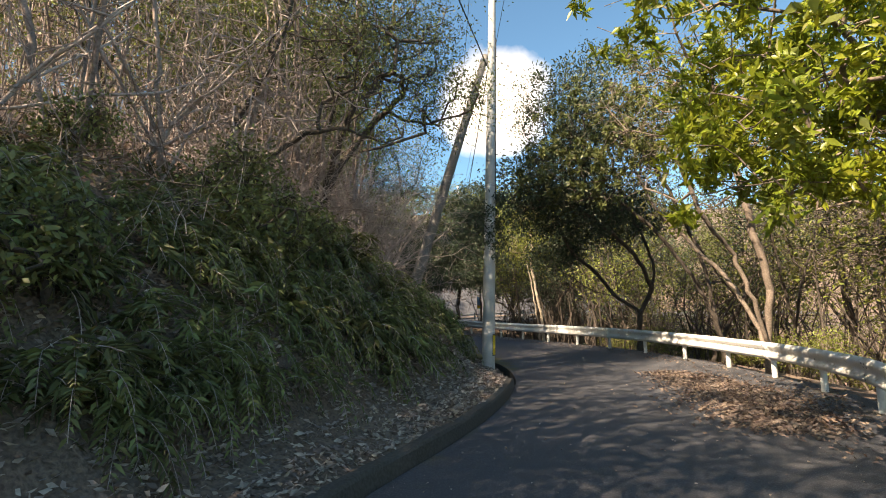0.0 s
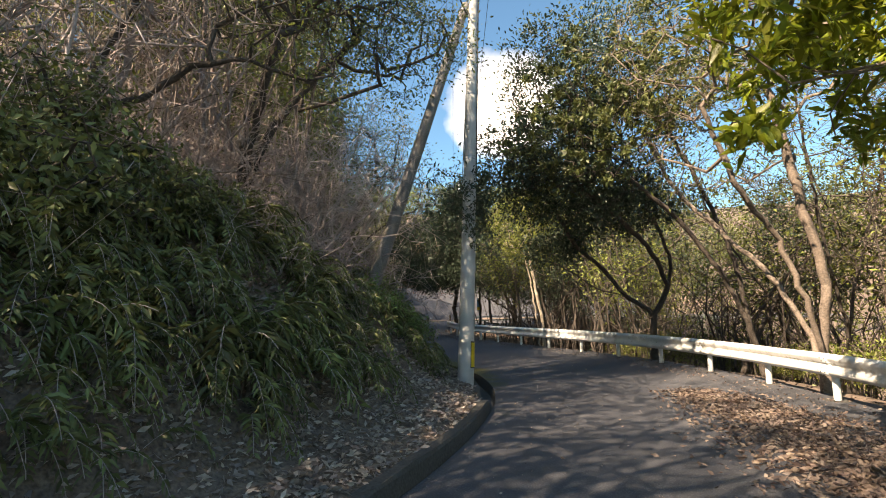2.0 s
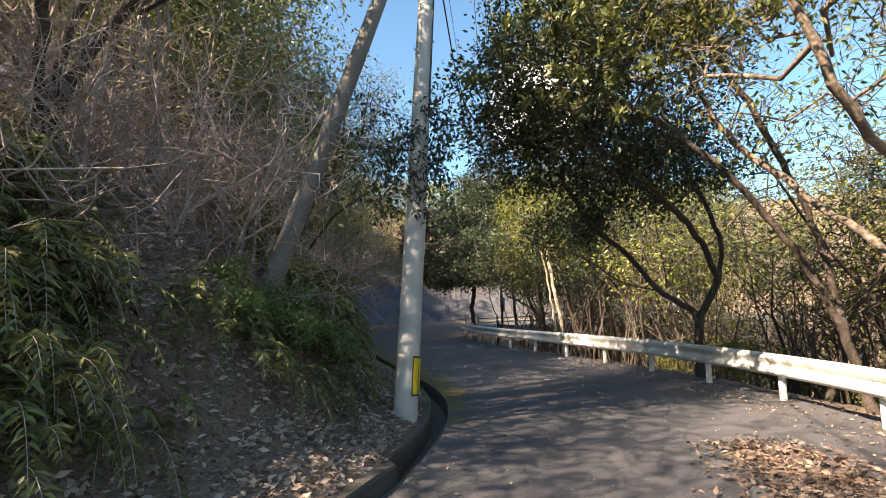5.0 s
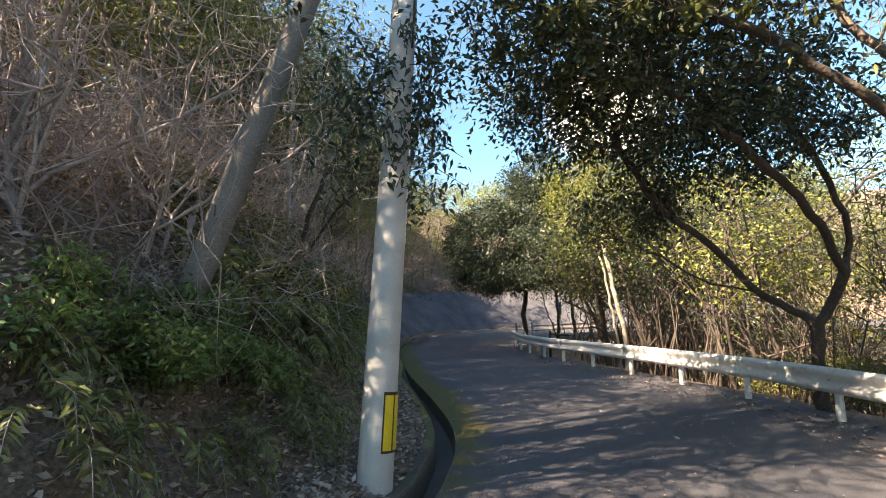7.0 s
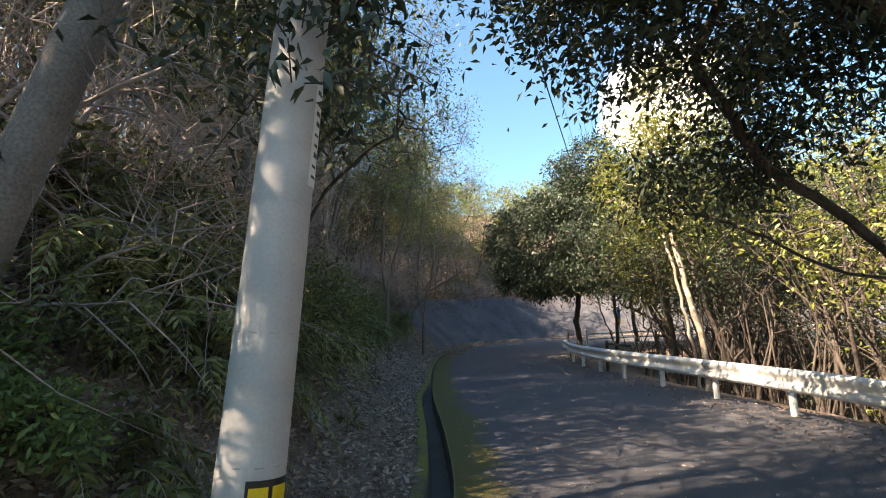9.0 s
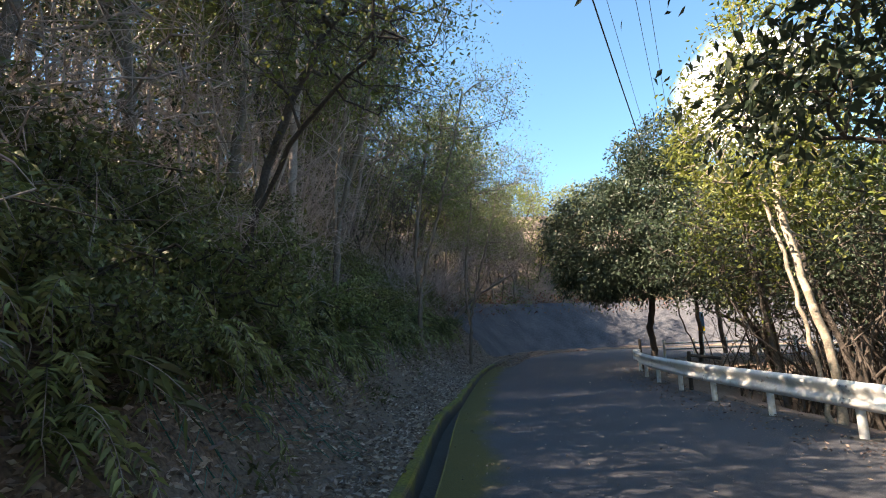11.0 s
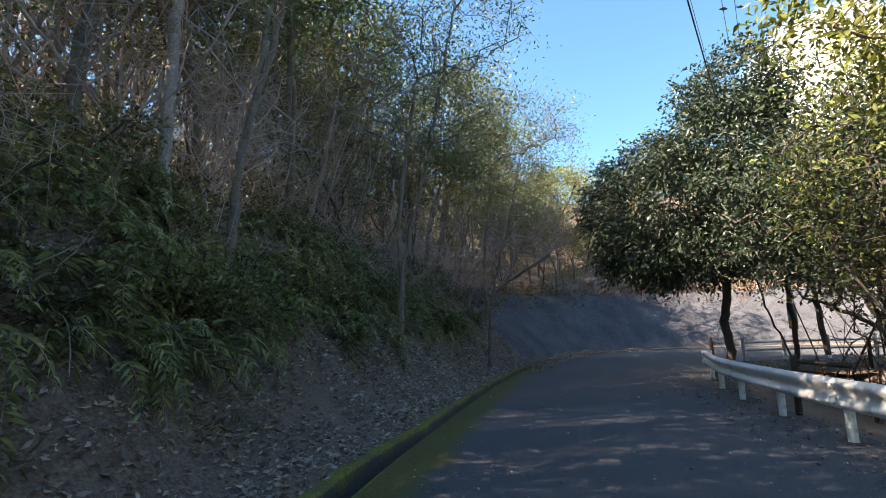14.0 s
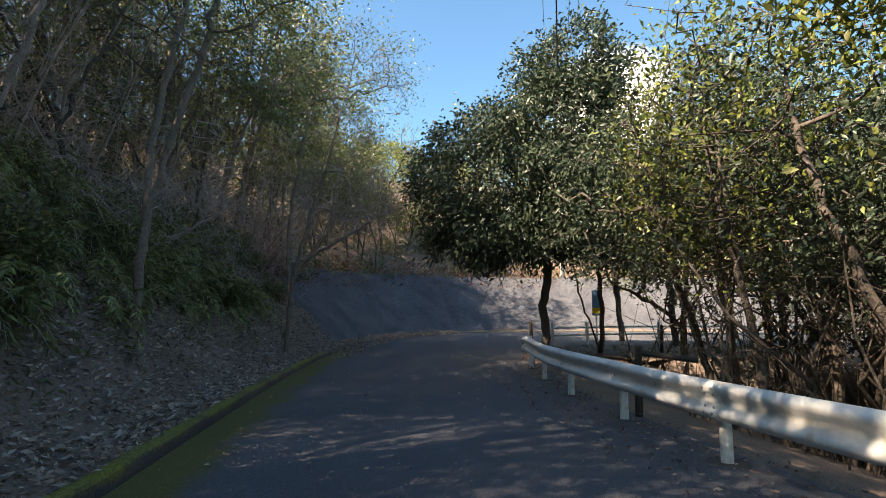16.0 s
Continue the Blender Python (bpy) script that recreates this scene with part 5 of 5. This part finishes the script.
hillside(71, 330, LEAF_YELLOW, "sunlit yellow-green tree crowns on the far hillside", 190, (0.26, 0.12), (8, 42, 0.6, 4.2))
hillside(72, 190, LEAF_MID, "green tree crowns on the far hillside", 190, (0.26, 0.12), (6, 36, 0.6, 4.0))
hillside(74, 330, LEAF_MID, "low green bushes above the concrete slope", 190, (0.16, 0.07), (3.4, 11))
hillside(76, 330, LEAF_MID, "leafy boughs of the wood above the bank", 85, (0.10, 0.042), (4.2, 10.0, 1.0, 5.6), 12.5, 37, (0.35, 0.85))
hillside(77, 190, LEAF_DARK, "dark evergreen boughs of the wood above the bank", 95, (0.11, 0.046), (4.0, 10.0, 0.6, 5.2), 13, 37, (0.4, 0.9))
hillside(78, 150, LEAF_FERN, "low green bushes on the shaded bank", 80, (0.12, 0.04), (3.0, 5.0, 0.1, 0.8), 13, 36, (0.3, 0.6))
hillside(75, 30, LEAF_DEAD, "brown withered bushes above the concrete slope", 120, (0.14, 0.05), (3.4, 12))
g = np.random.default_rng(73)
keep = [q for q in range(len(EDGE)) if EDGE[q, 1] > 36]
k = np.array(keep)[g.integers(0, len(keep), 500)]
d = g.uniform(4, 30, 500)
foot = np.stack([EDGE[k, 0] - EDGE_T[k, 1] * d, EDGE[k, 1] + EDGE_T[k, 0] * d, bank_z(d, EDGE[k, 1])], 1)
head = foot + np.stack([g.normal(size=500) * 1.3, g.normal(size=500) * 1.3, g.uniform(1.5, 4.5, 500)], 1)
tagged(new("hillside_stems", stick_mesh("hillside_stems", foot, head, g.uniform(0.008, 0.03, 500), np.full(500, 0.005), BARK_GREY)), "thin grey stems of the far hillside wood", "wood", kind="stuff")

# the thicket's countless thin stems and leaves
def thicket(seed, n_stems, n_clumps, y_lo, y_hi, bark, leaf, label):
    g = np.random.default_rng(seed)
    inner = [q for q in range(len(INNER)) if y_lo < INNER[q, 1] < y_hi]

    def spots(n, lo, hi):
        k = np.array(inner)[g.integers(0, len(inner), n)]
        e = g.uniform(lo, hi, n)
        return INNER[k, 0] + out_n[k, 0] * e, INNER[k, 1] + out_n[k, 1] * e, drop_z(e, INNER[k, 1]), e

    x, y, z, e = spots(n_stems, 2.2, 15)
    foot = np.stack([x, y, z - 0.1], 1)
    knee = foot + np.stack([g.normal(size=n_stems) * 0.22, g.normal(size=n_stems) * 0.22, g.uniform(0.5, 1.3, n_stems)], 1)
    bend = knee + np.stack([g.normal(size=n_stems) * 0.4, g.normal(size=n_stems) * 0.4, g.uniform(0.5, 1.6, n_stems)], 1)
    head = bend + np.stack([g.normal(size=n_stems) * 0.9, g.normal(size=n_stems) * 0.9, g.uniform(0.5, 2.6, n_stems)], 1)
    side = bend + np.stack([g.normal(size=n_stems) * 0.8, g.normal(size=n_stems) * 0.8, g.uniform(0.0, 1.2, n_stems)], 1)
    r = 0.007 + 0.05 * g.uniform(0, 1, n_stems) ** 2.5
    tagged(new("thicket_stems", stick_mesh("thicket_stems", np.concatenate([foot, knee, bend, bend]), np.concatenate([knee, bend, head, side]), np.concatenate([r, r * 0.85, r * 0.65, r * 0.4]), np.concatenate([r * 0.85, r * 0.65, r * 0.25, r * 0.15]), bark)), "thin tangled stems of the thicket", "wood", kind="stuff")
    x, y, z, e = spots(n_clumps, 2.6, 17)
    centre = np.stack([x, y, z + g.uniform(0.2, 7.0, n_clumps)], 1)
    ball = g.normal(size=(n_clumps, 34, 3)) * g.uniform(0.14, 0.36, n_clumps)[:, None, None]
    p = (centre[:, None] + ball * np.array([1, 1, 0.6])).reshape(-1, 3)
    tagged(new("thicket_leaves", leaf_mesh("thicket_leaves", p, g.normal(size=p.shape) + np.array([0, 0, 0.2]), 0.12, 0.05, leaf, g)), label, "wood", kind="stuff")


thicket(95, 1000, 700, 1, 21, BARK_DARK, LEAF_YELLOW, "yellow-green leaves of the sunlit thicket")
thicket(96, 760, 400, 20, 32, BARK_DARK, LEAF_DARK, "dark green leaves of the shaded thicket")

# leaves round the pole
rng = np.random.default_rng(31)
ivy_pos, ivy_way, vine0, vine1 = [], [], [], []
for i in range(90):
    h = rng.uniform(2.9, 4.7)
    a = rng.uniform(0, 2 * np.pi)
    c = np.array(pole_at(h)) + np.array([math.cos(a), math.sin(a), 0]) * 0.16
    out = np.array([math.cos(a), math.sin(a), rng.normal() * 0.5])
    ln = abs(rng.normal()) * 0.3 + 0.05 + (rng.uniform(0.1, 0.6) if math.cos(a) < -0.2 else 0)
    e = c + out * ln
    vine0.append(c)
    vine1.append(e)
    for _ in range(22):
        ivy_pos.append(c + (e - c) * rng.uniform(0.3, 1.1) + rng.normal(size=3) * 0.08)
        ivy_way.append(rng.normal(size=3) + np.array([0, 0, -0.3]))
vine = thing("climbing_vine", "dark-leaved climber tangled round the utility pole", "vine", tuple(POLE))
off = np.array(POLE)
part_of("stem", stick_mesh("stem", np.array(vine0) - off, np.array(vine1) - off, np.full(90, 0.006), np.full(90, 0.004), BARK_DARK), vine)
part_of("foliage", leaf_mesh("foliage", np.array(ivy_pos) - off, np.array(ivy_way), 0.10, 0.042, LEAF_DARK, rng, hang=0.3), vine)


# ---- fallen leaves and low cover ----
def lying(name, label, x, y, z, length, width, mat, seed, tilt=0.3, category="leaf litter"):
    g = np.random.default_rng(seed)
    n = len(x)
    a = g.uniform(0, 2 * np.pi, n)
    way = np.stack([np.cos(a), np.sin(a), g.normal(size=n) * tilt], 1)
    ob = new(name, leaf_mesh(name, np.stack([x, y, z], 1), way, length, width, mat, g, curl=0.25))
    return tagged(ob, label, category, kind="stuff")


def strew(n, y_lo, y_hi, off_lo, off_hi, seed, line, tan, power=1.0):
    g = np.random.default_rng(seed)
    ys = g.uniform(y_lo, y_hi, n)
    k = np.array([np.argmin(np.abs(line[:, 1] - v)) for v in ys])
    o = off_lo + (off_hi - off_lo) * g.uniform(0, 1, n) ** power
    slide = g.uniform(-0.14, 0.14, n)
    return line[k, 0] - tan[k, 1] * o + tan[k, 0] * slide, line[k, 1] + tan[k, 0] * o + tan[k, 1] * slide, o, line[k, 1]


x, y, o, ly = strew(62000, -3, 37, 0.2, 3.4, 41, EDGE, EDGE_T, 1.1)
gap = drain(ly) + 0.13
keep = o > gap
z = soil_z(o, ly, x, y) + 0.015
lying("fallen_leaves", "dry grey-brown fallen leaves covering the verge", x[keep], y[keep], z[keep], 0.092, 0.038, LEAF_PALE, 42)
g = np.random.default_rng(43)
n = 7500
pa = g.uniform(0, 1, n)
px = np.interp(pa, [0, 0.5, 1], [4.3, 5.1, 5.0]) + g.normal(size=n) * np.interp(pa, [0, 0.4, 1], [0.4, 0.55, 0.28])
py = 4.9 + 6.0 * pa + g.normal(size=n) * 0.25
lying("fallen_leaves", "heap of tan fallen leaves on the asphalt beside the guard rail", px, py, road_z(py) + 0.03 + g.uniform(0, 0.03, n), 0.085, 0.036, LEAF_TAN, 44)
x, y, o, ly = strew(2600, -4, 34, -0.6, 1.0, 45, INNER, INNER_T)
lying("fallen_leaves", "thin line of fallen leaves under the guard rail", x, y, road_z(ly) + 0.03 - np.clip(-o - 0.4, 0, 1) * 0.1, 0.065, 0.028, LEAF_TAN, 46)
x, y, o, ly = strew(520, -4, 40, -5.5, -0.05, 47, EDGE, EDGE_T, 1.6)
lying("fallen_leaves", "scattered single leaves on the asphalt", x, y, road_z(y) + 0.026, 0.055, 0.026, LEAF_DEAD, 48)
x, y, o, ly = strew(2600, 33, 44, -0.9, 1.1, 49, EDGE, EDGE_T)
lying("fallen_leaves", "drift of leaves at the foot of the concrete slope", x, y, road_z(ly) + 0.05 + np.clip(o, 0, 1) * 0.1, 0.09, 0.04, LEAF_DEAD, 50)
g = np.random.default_rng(51)
x, y = g.uniform(-1.5, 12, 5200), g.uniform(31, 40, 5200)
gz2, gd2, ge2 = ground_z(x, y)
keep = ge2 > 0.1
lying("fallen_leaves", "red-brown leaf litter under the trees at the bend", x[keep], y[keep], gz2[keep] + 0.03, 0.1, 0.045, LEAF_DEAD, 52)
x, y, o, ly = strew(50000, -3, 36, 1.15, 5.0, 53, EDGE, EDGE_T, 0.95)
patchy = lumps(x, y, 0.7, 9.0) > np.where(((ly > 7.6) & (ly < 12.6)) | ((ly > 12) & (o < 1.9)), 0.3, -0.08)
x, y, o, ly = x[patchy], y[patchy], o[patchy], ly[patchy]
z = soil_z(o, ly, x, y) + np.abs(np.random.default_rng(54).normal(size=len(x))) * 0.14
lying("low_cover", "low mixed green leaves covering the bank", x, y, z, 0.13, 0.03, LEAF_FERN, 55, 0.9, "undergrowth")
x, y, o, ly = strew(26000, -3, 37, 1.3, 5.2, 58, EDGE, EDGE_T, 0.9)
lying("fallen_leaves", "dry brown leaves caught on the steep bank", x, y, soil_z(o, ly, x, y) + 0.03, 0.085, 0.038, LEAF_DEAD, 59, 0.6)
x, y, o, ly = strew(16000, -6, 40, 3.2, 14.0, 56, EDGE, EDGE_T, 0.9)
lying("fallen_leaves", "brown leaf litter on the upper slope", x, y, soil_z(o, ly, x, y) + 0.06, 0.12, 0.05, LEAF_DEAD, 57)
g = np.random.default_rng(61)
n = 4500
k = g.integers(0, n, n)
pk = np.array([q for q in range(len(EDGE)) if 36.5 < EDGE[q, 1] < 48 and EDGE[q, 0] < 2])
kk = pk[g.integers(0, len(pk), n)]
o = g.uniform(3.2, 5.0, n)
lying("russet_bracken", "red-brown dead bracken above the concrete slope", EDGE[kk, 0] - EDGE_T[kk, 1] * o, EDGE[kk, 1] + EDGE_T[kk, 0] * o, bank_z(o, EDGE[kk, 1]) + 0.1 + g.uniform(0, 0.7, n), 0.24, 0.06, LEAF_RED, 62, 0.9, "undergrowth")
# fine standing and fallen stems all over the bank
g = np.random.default_rng(81)
x, y, o, ly = strew(2600, -4, 38, 2.0, 8.5, 82, EDGE, EDGE_T, 0.8)
base = np.stack([x, y, soil_z(o, ly, x, y) + np.abs(g.normal(size=len(x))) * 0.45], 1)
lean = np.stack([g.normal(size=len(x)) * 0.7 + 0.25, g.normal(size=len(x)) * 0.7, np.abs(g.normal(size=len(x))) * 0.9 + 0.1], 1)
lean *= (g.uniform(0.25, 1.0, len(x)) / np.linalg.norm(lean, axis=1))[:, None]
mid = base + lean * 0.5
end = base + lean + g.normal(size=base.shape) * 0.07
thick = g.uniform(0.0032, 0.0075, len(x))
tagged(new("dead_stems", stick_mesh("dead_stems", np.concatenate([base, mid]), np.concatenate([mid, end]), np.concatenate([thick, thick * 0.85]), np.concatenate([thick * 0.85, thick * 0.4]), TWIG)),
       "tangle of thin dry stems and twigs on the bank", "undergrowth", kind="stuff")


def canes(seed, n, y_lo, y_hi, o_lo, o_hi, reach, thick, mat, label):
    """Arching crooked canes with side twigs, past counting."""
    g = np.random.default_rng(seed)
    x, y, o, ly = strew(n, y_lo, y_hi, o_lo, o_hi, seed + 1, EDGE, EDGE_T, 0.9)
    p = np.stack([x, y, soil_z(o, ly, x, y) - 0.03], 1)
    way = g.normal(size=(n, 3)) * np.array([0.8, 0.8, 0.4]) + np.array([0.25, 0, 0.9])
    way /= np.linalg.norm(way, axis=1)[:, None]
    step = (g.uniform(0.35, 1.0, n) ** 1.4 * reach / 9)[:, None]
    r = thick[0] + (thick[1] - thick[0]) * g.uniform(0, 1, n) ** 2
    a, b, r0, r1 = [], [], [], []
    for i in range(9):
        way = way + g.normal(size=way.shape) * 0.26 + np.array([0.03, 0, -0.09])
        way /= np.linalg.norm(way, axis=1)[:, None]
        q = p + way * step
        a.append(p)
        b.append(q)
        r0.append(r * (1 - i * 0.09))
        r1.append(r * (1 - (i + 1) * 0.09))
        pick = g.uniform(size=n) < 0.6
        if i > 1:
            m = int(pick.sum())
            side = way[pick] * 0.6 + g.normal(size=(m, 3)) * 0.7
            side *= (g.uniform(0.12, 0.6, m) / np.linalg.norm(side, axis=1))[:, None]
            e = q[pick] + side
            f = e + side * 0.7 + g.normal(size=(m, 3)) * 0.09
            h = q[pick] + side * 0.6 + g.normal(size=(m, 3)) * 0.14
            rr = r[pick] * 0.5
            a += [q[pick], e, q[pick] + side * 0.4]
            b += [e, f, h]
            r0 += [rr, rr * 0.75, rr * 0.6]
            r1 += [rr * 0.75, rr * 0.35, rr * 0.3]
        p = q
    ob = new("canes", stick_mesh("canes", np.concatenate(a), np.concatenate(b), np.concatenate(r0), np.concatenate(r1), mat))
    return tagged(ob, label, "undergrowth", kind="stuff")


canes(141, 430, -2, 17, 2.7, 8.0, 2.6, (0.005, 0.013), TWIG, "pale crooked dead canes tangled on the bank")
canes(147, 260, 6, 14, 2.2, 5.5, 2.6, (0.007, 0.02), TWIG, "pale dead branches tangled round the strut pole")
canes(143, 240, -2, 17, 3.2, 9.0, 3.4, (0.006, 0.017), BARK_BROWN, "brown crooked stems tangled on the bank")
canes(145, 480, 16, 42, 2.8, 9.5, 2.6, (0.005, 0.014), BARK_GREY, "grey crooked stems tangled on the bank")


def fern_bed(seed, n, y_lo, y_hi, o_lo, o_hi, mat, label, leaflet=(0.12, 0.026)):
    """Drooping fronds that hang out from the bank, past counting."""
    g = np.random.default_rng(seed)
    x, y, o, ly = strew(n, y_lo, y_hi, o_lo, o_hi, seed + 1, EDGE, EDGE_T, 0.9)
    keep = lumps(x, y, 0.8, 4.0) > -0.04
    x, y, o, ly = x[keep], y[keep], o[keep], ly[keep]
    n = len(x)
    root = np.stack([x, y, soil_z(o, ly, x, y) + g.uniform(0, 0.3, n)], 1)
    k = beside(x, y, EDGE, EDGE_T)[1]
    az = np.arctan2(-EDGE_T[k, 0], EDGE_T[k, 1]) + g.normal(size=n) * 0.9
    out = np.stack([np.cos(az), np.sin(az), np.zeros(n)], 1)
    side = np.stack([-np.sin(az), np.cos(az), np.zeros(n)], 1)
    ln, rise = g.uniform(0.4, 0.95, n)[:, None], g.uniform(0.3, 1.15, n)[:, None]
    line = [root + out * ln * f * (0.95 - 0.25 * f) + np.array([0, 0, 1.0]) * ln * (rise * f - 1.15 * f * f) for f in np.linspace(0, 1, 10)]
    pos, way, size = [], [], []
    for i, (p, q) in enumerate(zip(line[1:], line[2:])):
        run = (q - p) / np.linalg.norm(q - p, axis=1)[:, None]
        for f in (0.2, 0.7):
            for sgn in (-1, 1):
                pos.append(p + (q - p) * f)
                way.append(side * sgn + run * 0.75 + g.normal(size=(n, 3)) * 0.15)
                size.append(np.full(n, leaflet[0] * (1.15 - 0.09 * i)))
    stems = stick_mesh("fern_bed", np.concatenate(line[:-1]), np.concatenate(line[1:]), np.full(n * 9, 0.003), np.full(n * 9, 0.0025), TWIG)
    bed = new("fern_bed", leaf_mesh("fern_bed", np.concatenate(pos), np.concatenate(way), np.concatenate(size)[:, None], leaflet[1], mat, g, hang=0.3))
    part_of("stem", stems, bed)
    return tagged(bed, label, "fern", kind="stuff")


fern_bed(151, 2500, -2, 7.8, 1.15, 3.4, LEAF_FERN, "dense bed of drooping green ferns on the bank")
fern_bed(153, 2900, 12.5, 33, 1.75, 4.2, LEAF_FROND, "dense bed of drooping ferns beside the drain", (0.15, 0.028))
fern_bed(155, 180, 7.8, 12.5, 1.2, 2.0, LEAF_FERN, "thin ferns on the bank behind the pole")

# torn green netting lying on the bank
g = np.random.default_rng(91)
net0, net1 = [], []
for i in range(26):
    for j in range(9):
        yy = 15.2 + i * 0.11
        for di, dj in ((1, 0), (0, 1)):
            if g.uniform() < 0.3:
                continue
            ends = []
            for a, b in ((i, j), (i + di, j + dj)):
                y2 = 15.2 + a * 0.11
                k = int(np.argmin(np.abs(EDGE[:, 1] - y2)))
                o = 0.95 + b * 0.11 + 0.5 * math.sin(a * 0.22) + 0.02 * a
                px2, py2 = EDGE[k, 0] - EDGE_T[k, 1] * o, EDGE[k, 1] + EDGE_T[k, 0] * o
                ends.append((px2, py2, float(soil_z(o, EDGE[k, 1], px2, py2)[0]) + 0.04 + 0.02 * math.sin(a * 2.1 + b)))
            net0.append(ends[0])
            net1.append(ends[1])
NET = material("green_net", (0.03, 0.20, 0.15), 0.6, swing=0.2, bump=0)
tagged(new("netting", stick_mesh("netting", np.array(net0), np.array(net1), np.full(len(net0), 0.004), np.full(len(net0), 0.004), NET)), "torn piece of green plastic netting on the leafy bank", "netting")

# bushes and litter over the upper slope
for seed, n, mat, name_, label, ln in ((101, 34000, LEAF_MID, "slope_cover", "green bushes covering the upper slope", 0.13), (102, 9000, LEAF_DEAD, "slope_cover", "withered brown bushes covering the upper slope", 0.12)):
    x, y, o, ly = strew(n, 14, 46, 4.2, 17.0, seed, EDGE, EDGE_T, 0.9)
    bush = lumps(x, y, 1.3, float(seed % 7))
    keep = bush > -0.05
    x, y, o, ly, bush = x[keep], y[keep], o[keep], ly[keep], bush[keep]
    g = np.random.default_rng(seed + 5)
    lying(name_, label, x, y, soil_z(o, ly, x, y) + g.uniform(0, 1, len(x)) * (0.15 + 1.6 * np.clip(bush, 0, 1)), ln, 0.05, mat, seed + 9, 0.9, "undergrowth")

# the wood on the bank: stems, fine branches and sparse leaves past counting
def bank_wood(seed, y_lo, y_hi, n_stems, n_twigs, n_clumps, tall):
    g = np.random.default_rng(seed)
    x, y, o, ly = strew(n_stems, y_lo, y_hi, 3.8, 15.0, seed + 1, EDGE, EDGE_T, 0.9)
    foot = np.stack([x, y, soil_z(o, ly, x, y) - 0.1], 1)
    rise = tall * g.uniform(0.35, 1.0, n_stems)
    lean = np.stack([g.normal(size=n_stems) * 0.18 + 0.1, g.normal(size=n_stems) * 0.18, np.ones(n_stems)], 1) * rise[:, None]
    mid = foot + lean * 0.5 + g.normal(size=foot.shape) * 0.12
    head = foot + lean + g.normal(size=foot.shape) * 0.3
    r = 0.010 + 0.035 * g.uniform(0, 1, n_stems) ** 2
    k = g.integers(0, n_stems, n_twigs)
    f = g.uniform(0.3, 1.0, n_twigs)[:, None]
    root = np.where(f < 0.5, foot[k] + (mid[k] - foot[k]) * f * 2, mid[k] + (head[k] - mid[k]) * (f - 0.5) * 2)
    way = g.normal(size=(n_twigs, 3)) * np.array([1, 1, 0.7]) + np.array([0.1, 0, 0.45])
    way *= (g.uniform(0.4, 1.5, n_twigs) / np.linalg.norm(way, axis=1))[:, None]
    elbow = root + way * 0.5
    end = elbow + way * 0.5 + g.normal(size=root.shape) * 0.16
    fork = elbow + way * 0.35 + g.normal(size=root.shape) * 0.25
    tr = g.uniform(0.004, 0.009, n_twigs)
    a = np.concatenate([foot, mid, root, elbow, elbow])
    b = np.concatenate([mid, head, elbow, end, fork])
    r0 = np.concatenate([r, r * 0.75, tr, tr * 0.8, tr * 0.6])
    r1 = np.concatenate([r * 0.75, r * 0.3, tr * 0.8, tr * 0.4, tr * 0.35])
    tagged(new("bank_wood", stick_mesh("bank_wood", a, b, r0, r1, BARK_GREY)), "bare grey-brown stems and branches of the wooded bank", "wood", kind="stuff")
    pick = g.integers(0, n_twigs, n_clumps)
    for share, mat, label in ((0.5, LEAF_MID, "green leaves among the branches of the bank"), (1.0, LEAF_YELLOW, "yellow-green leaves among the branches of the bank")):
        part_ = pick[: n_clumps // 2] if share < 1 else pick[n_clumps // 2:]
        p = (end[part_][:, None] + g.normal(size=(len(part_), 26, 3)) * 0.26).reshape(-1, 3)
        tagged(new("bank_leaves", leaf_mesh("bank_leaves", p, g.normal(size=p.shape) + np.array([0, 0, 0.2]), 0.10, 0.045, mat, g)), label, "wood", kind="stuff")


bank_wood(111, 17, 36, 400, 4600, 760, 6.5)
bank_wood(121, -3, 17, 220, 2200, 460, 6.5)
# unseen wood behind the start, added to break up the sun on the road
bank_wood(161, -14, -2, 200, 1800, 500, 7.0)
x, y, o, ly = strew(2600, -3, 36, -5.6, -0.05, 131, EDGE, EDGE_T, 1.3)
lying("road_debris", "tiny dry leaf scraps and twig bits on the asphalt", x, y, road_z(y) + 0.024, 0.026, 0.013, LEAF_PALE, 132, 0.25)
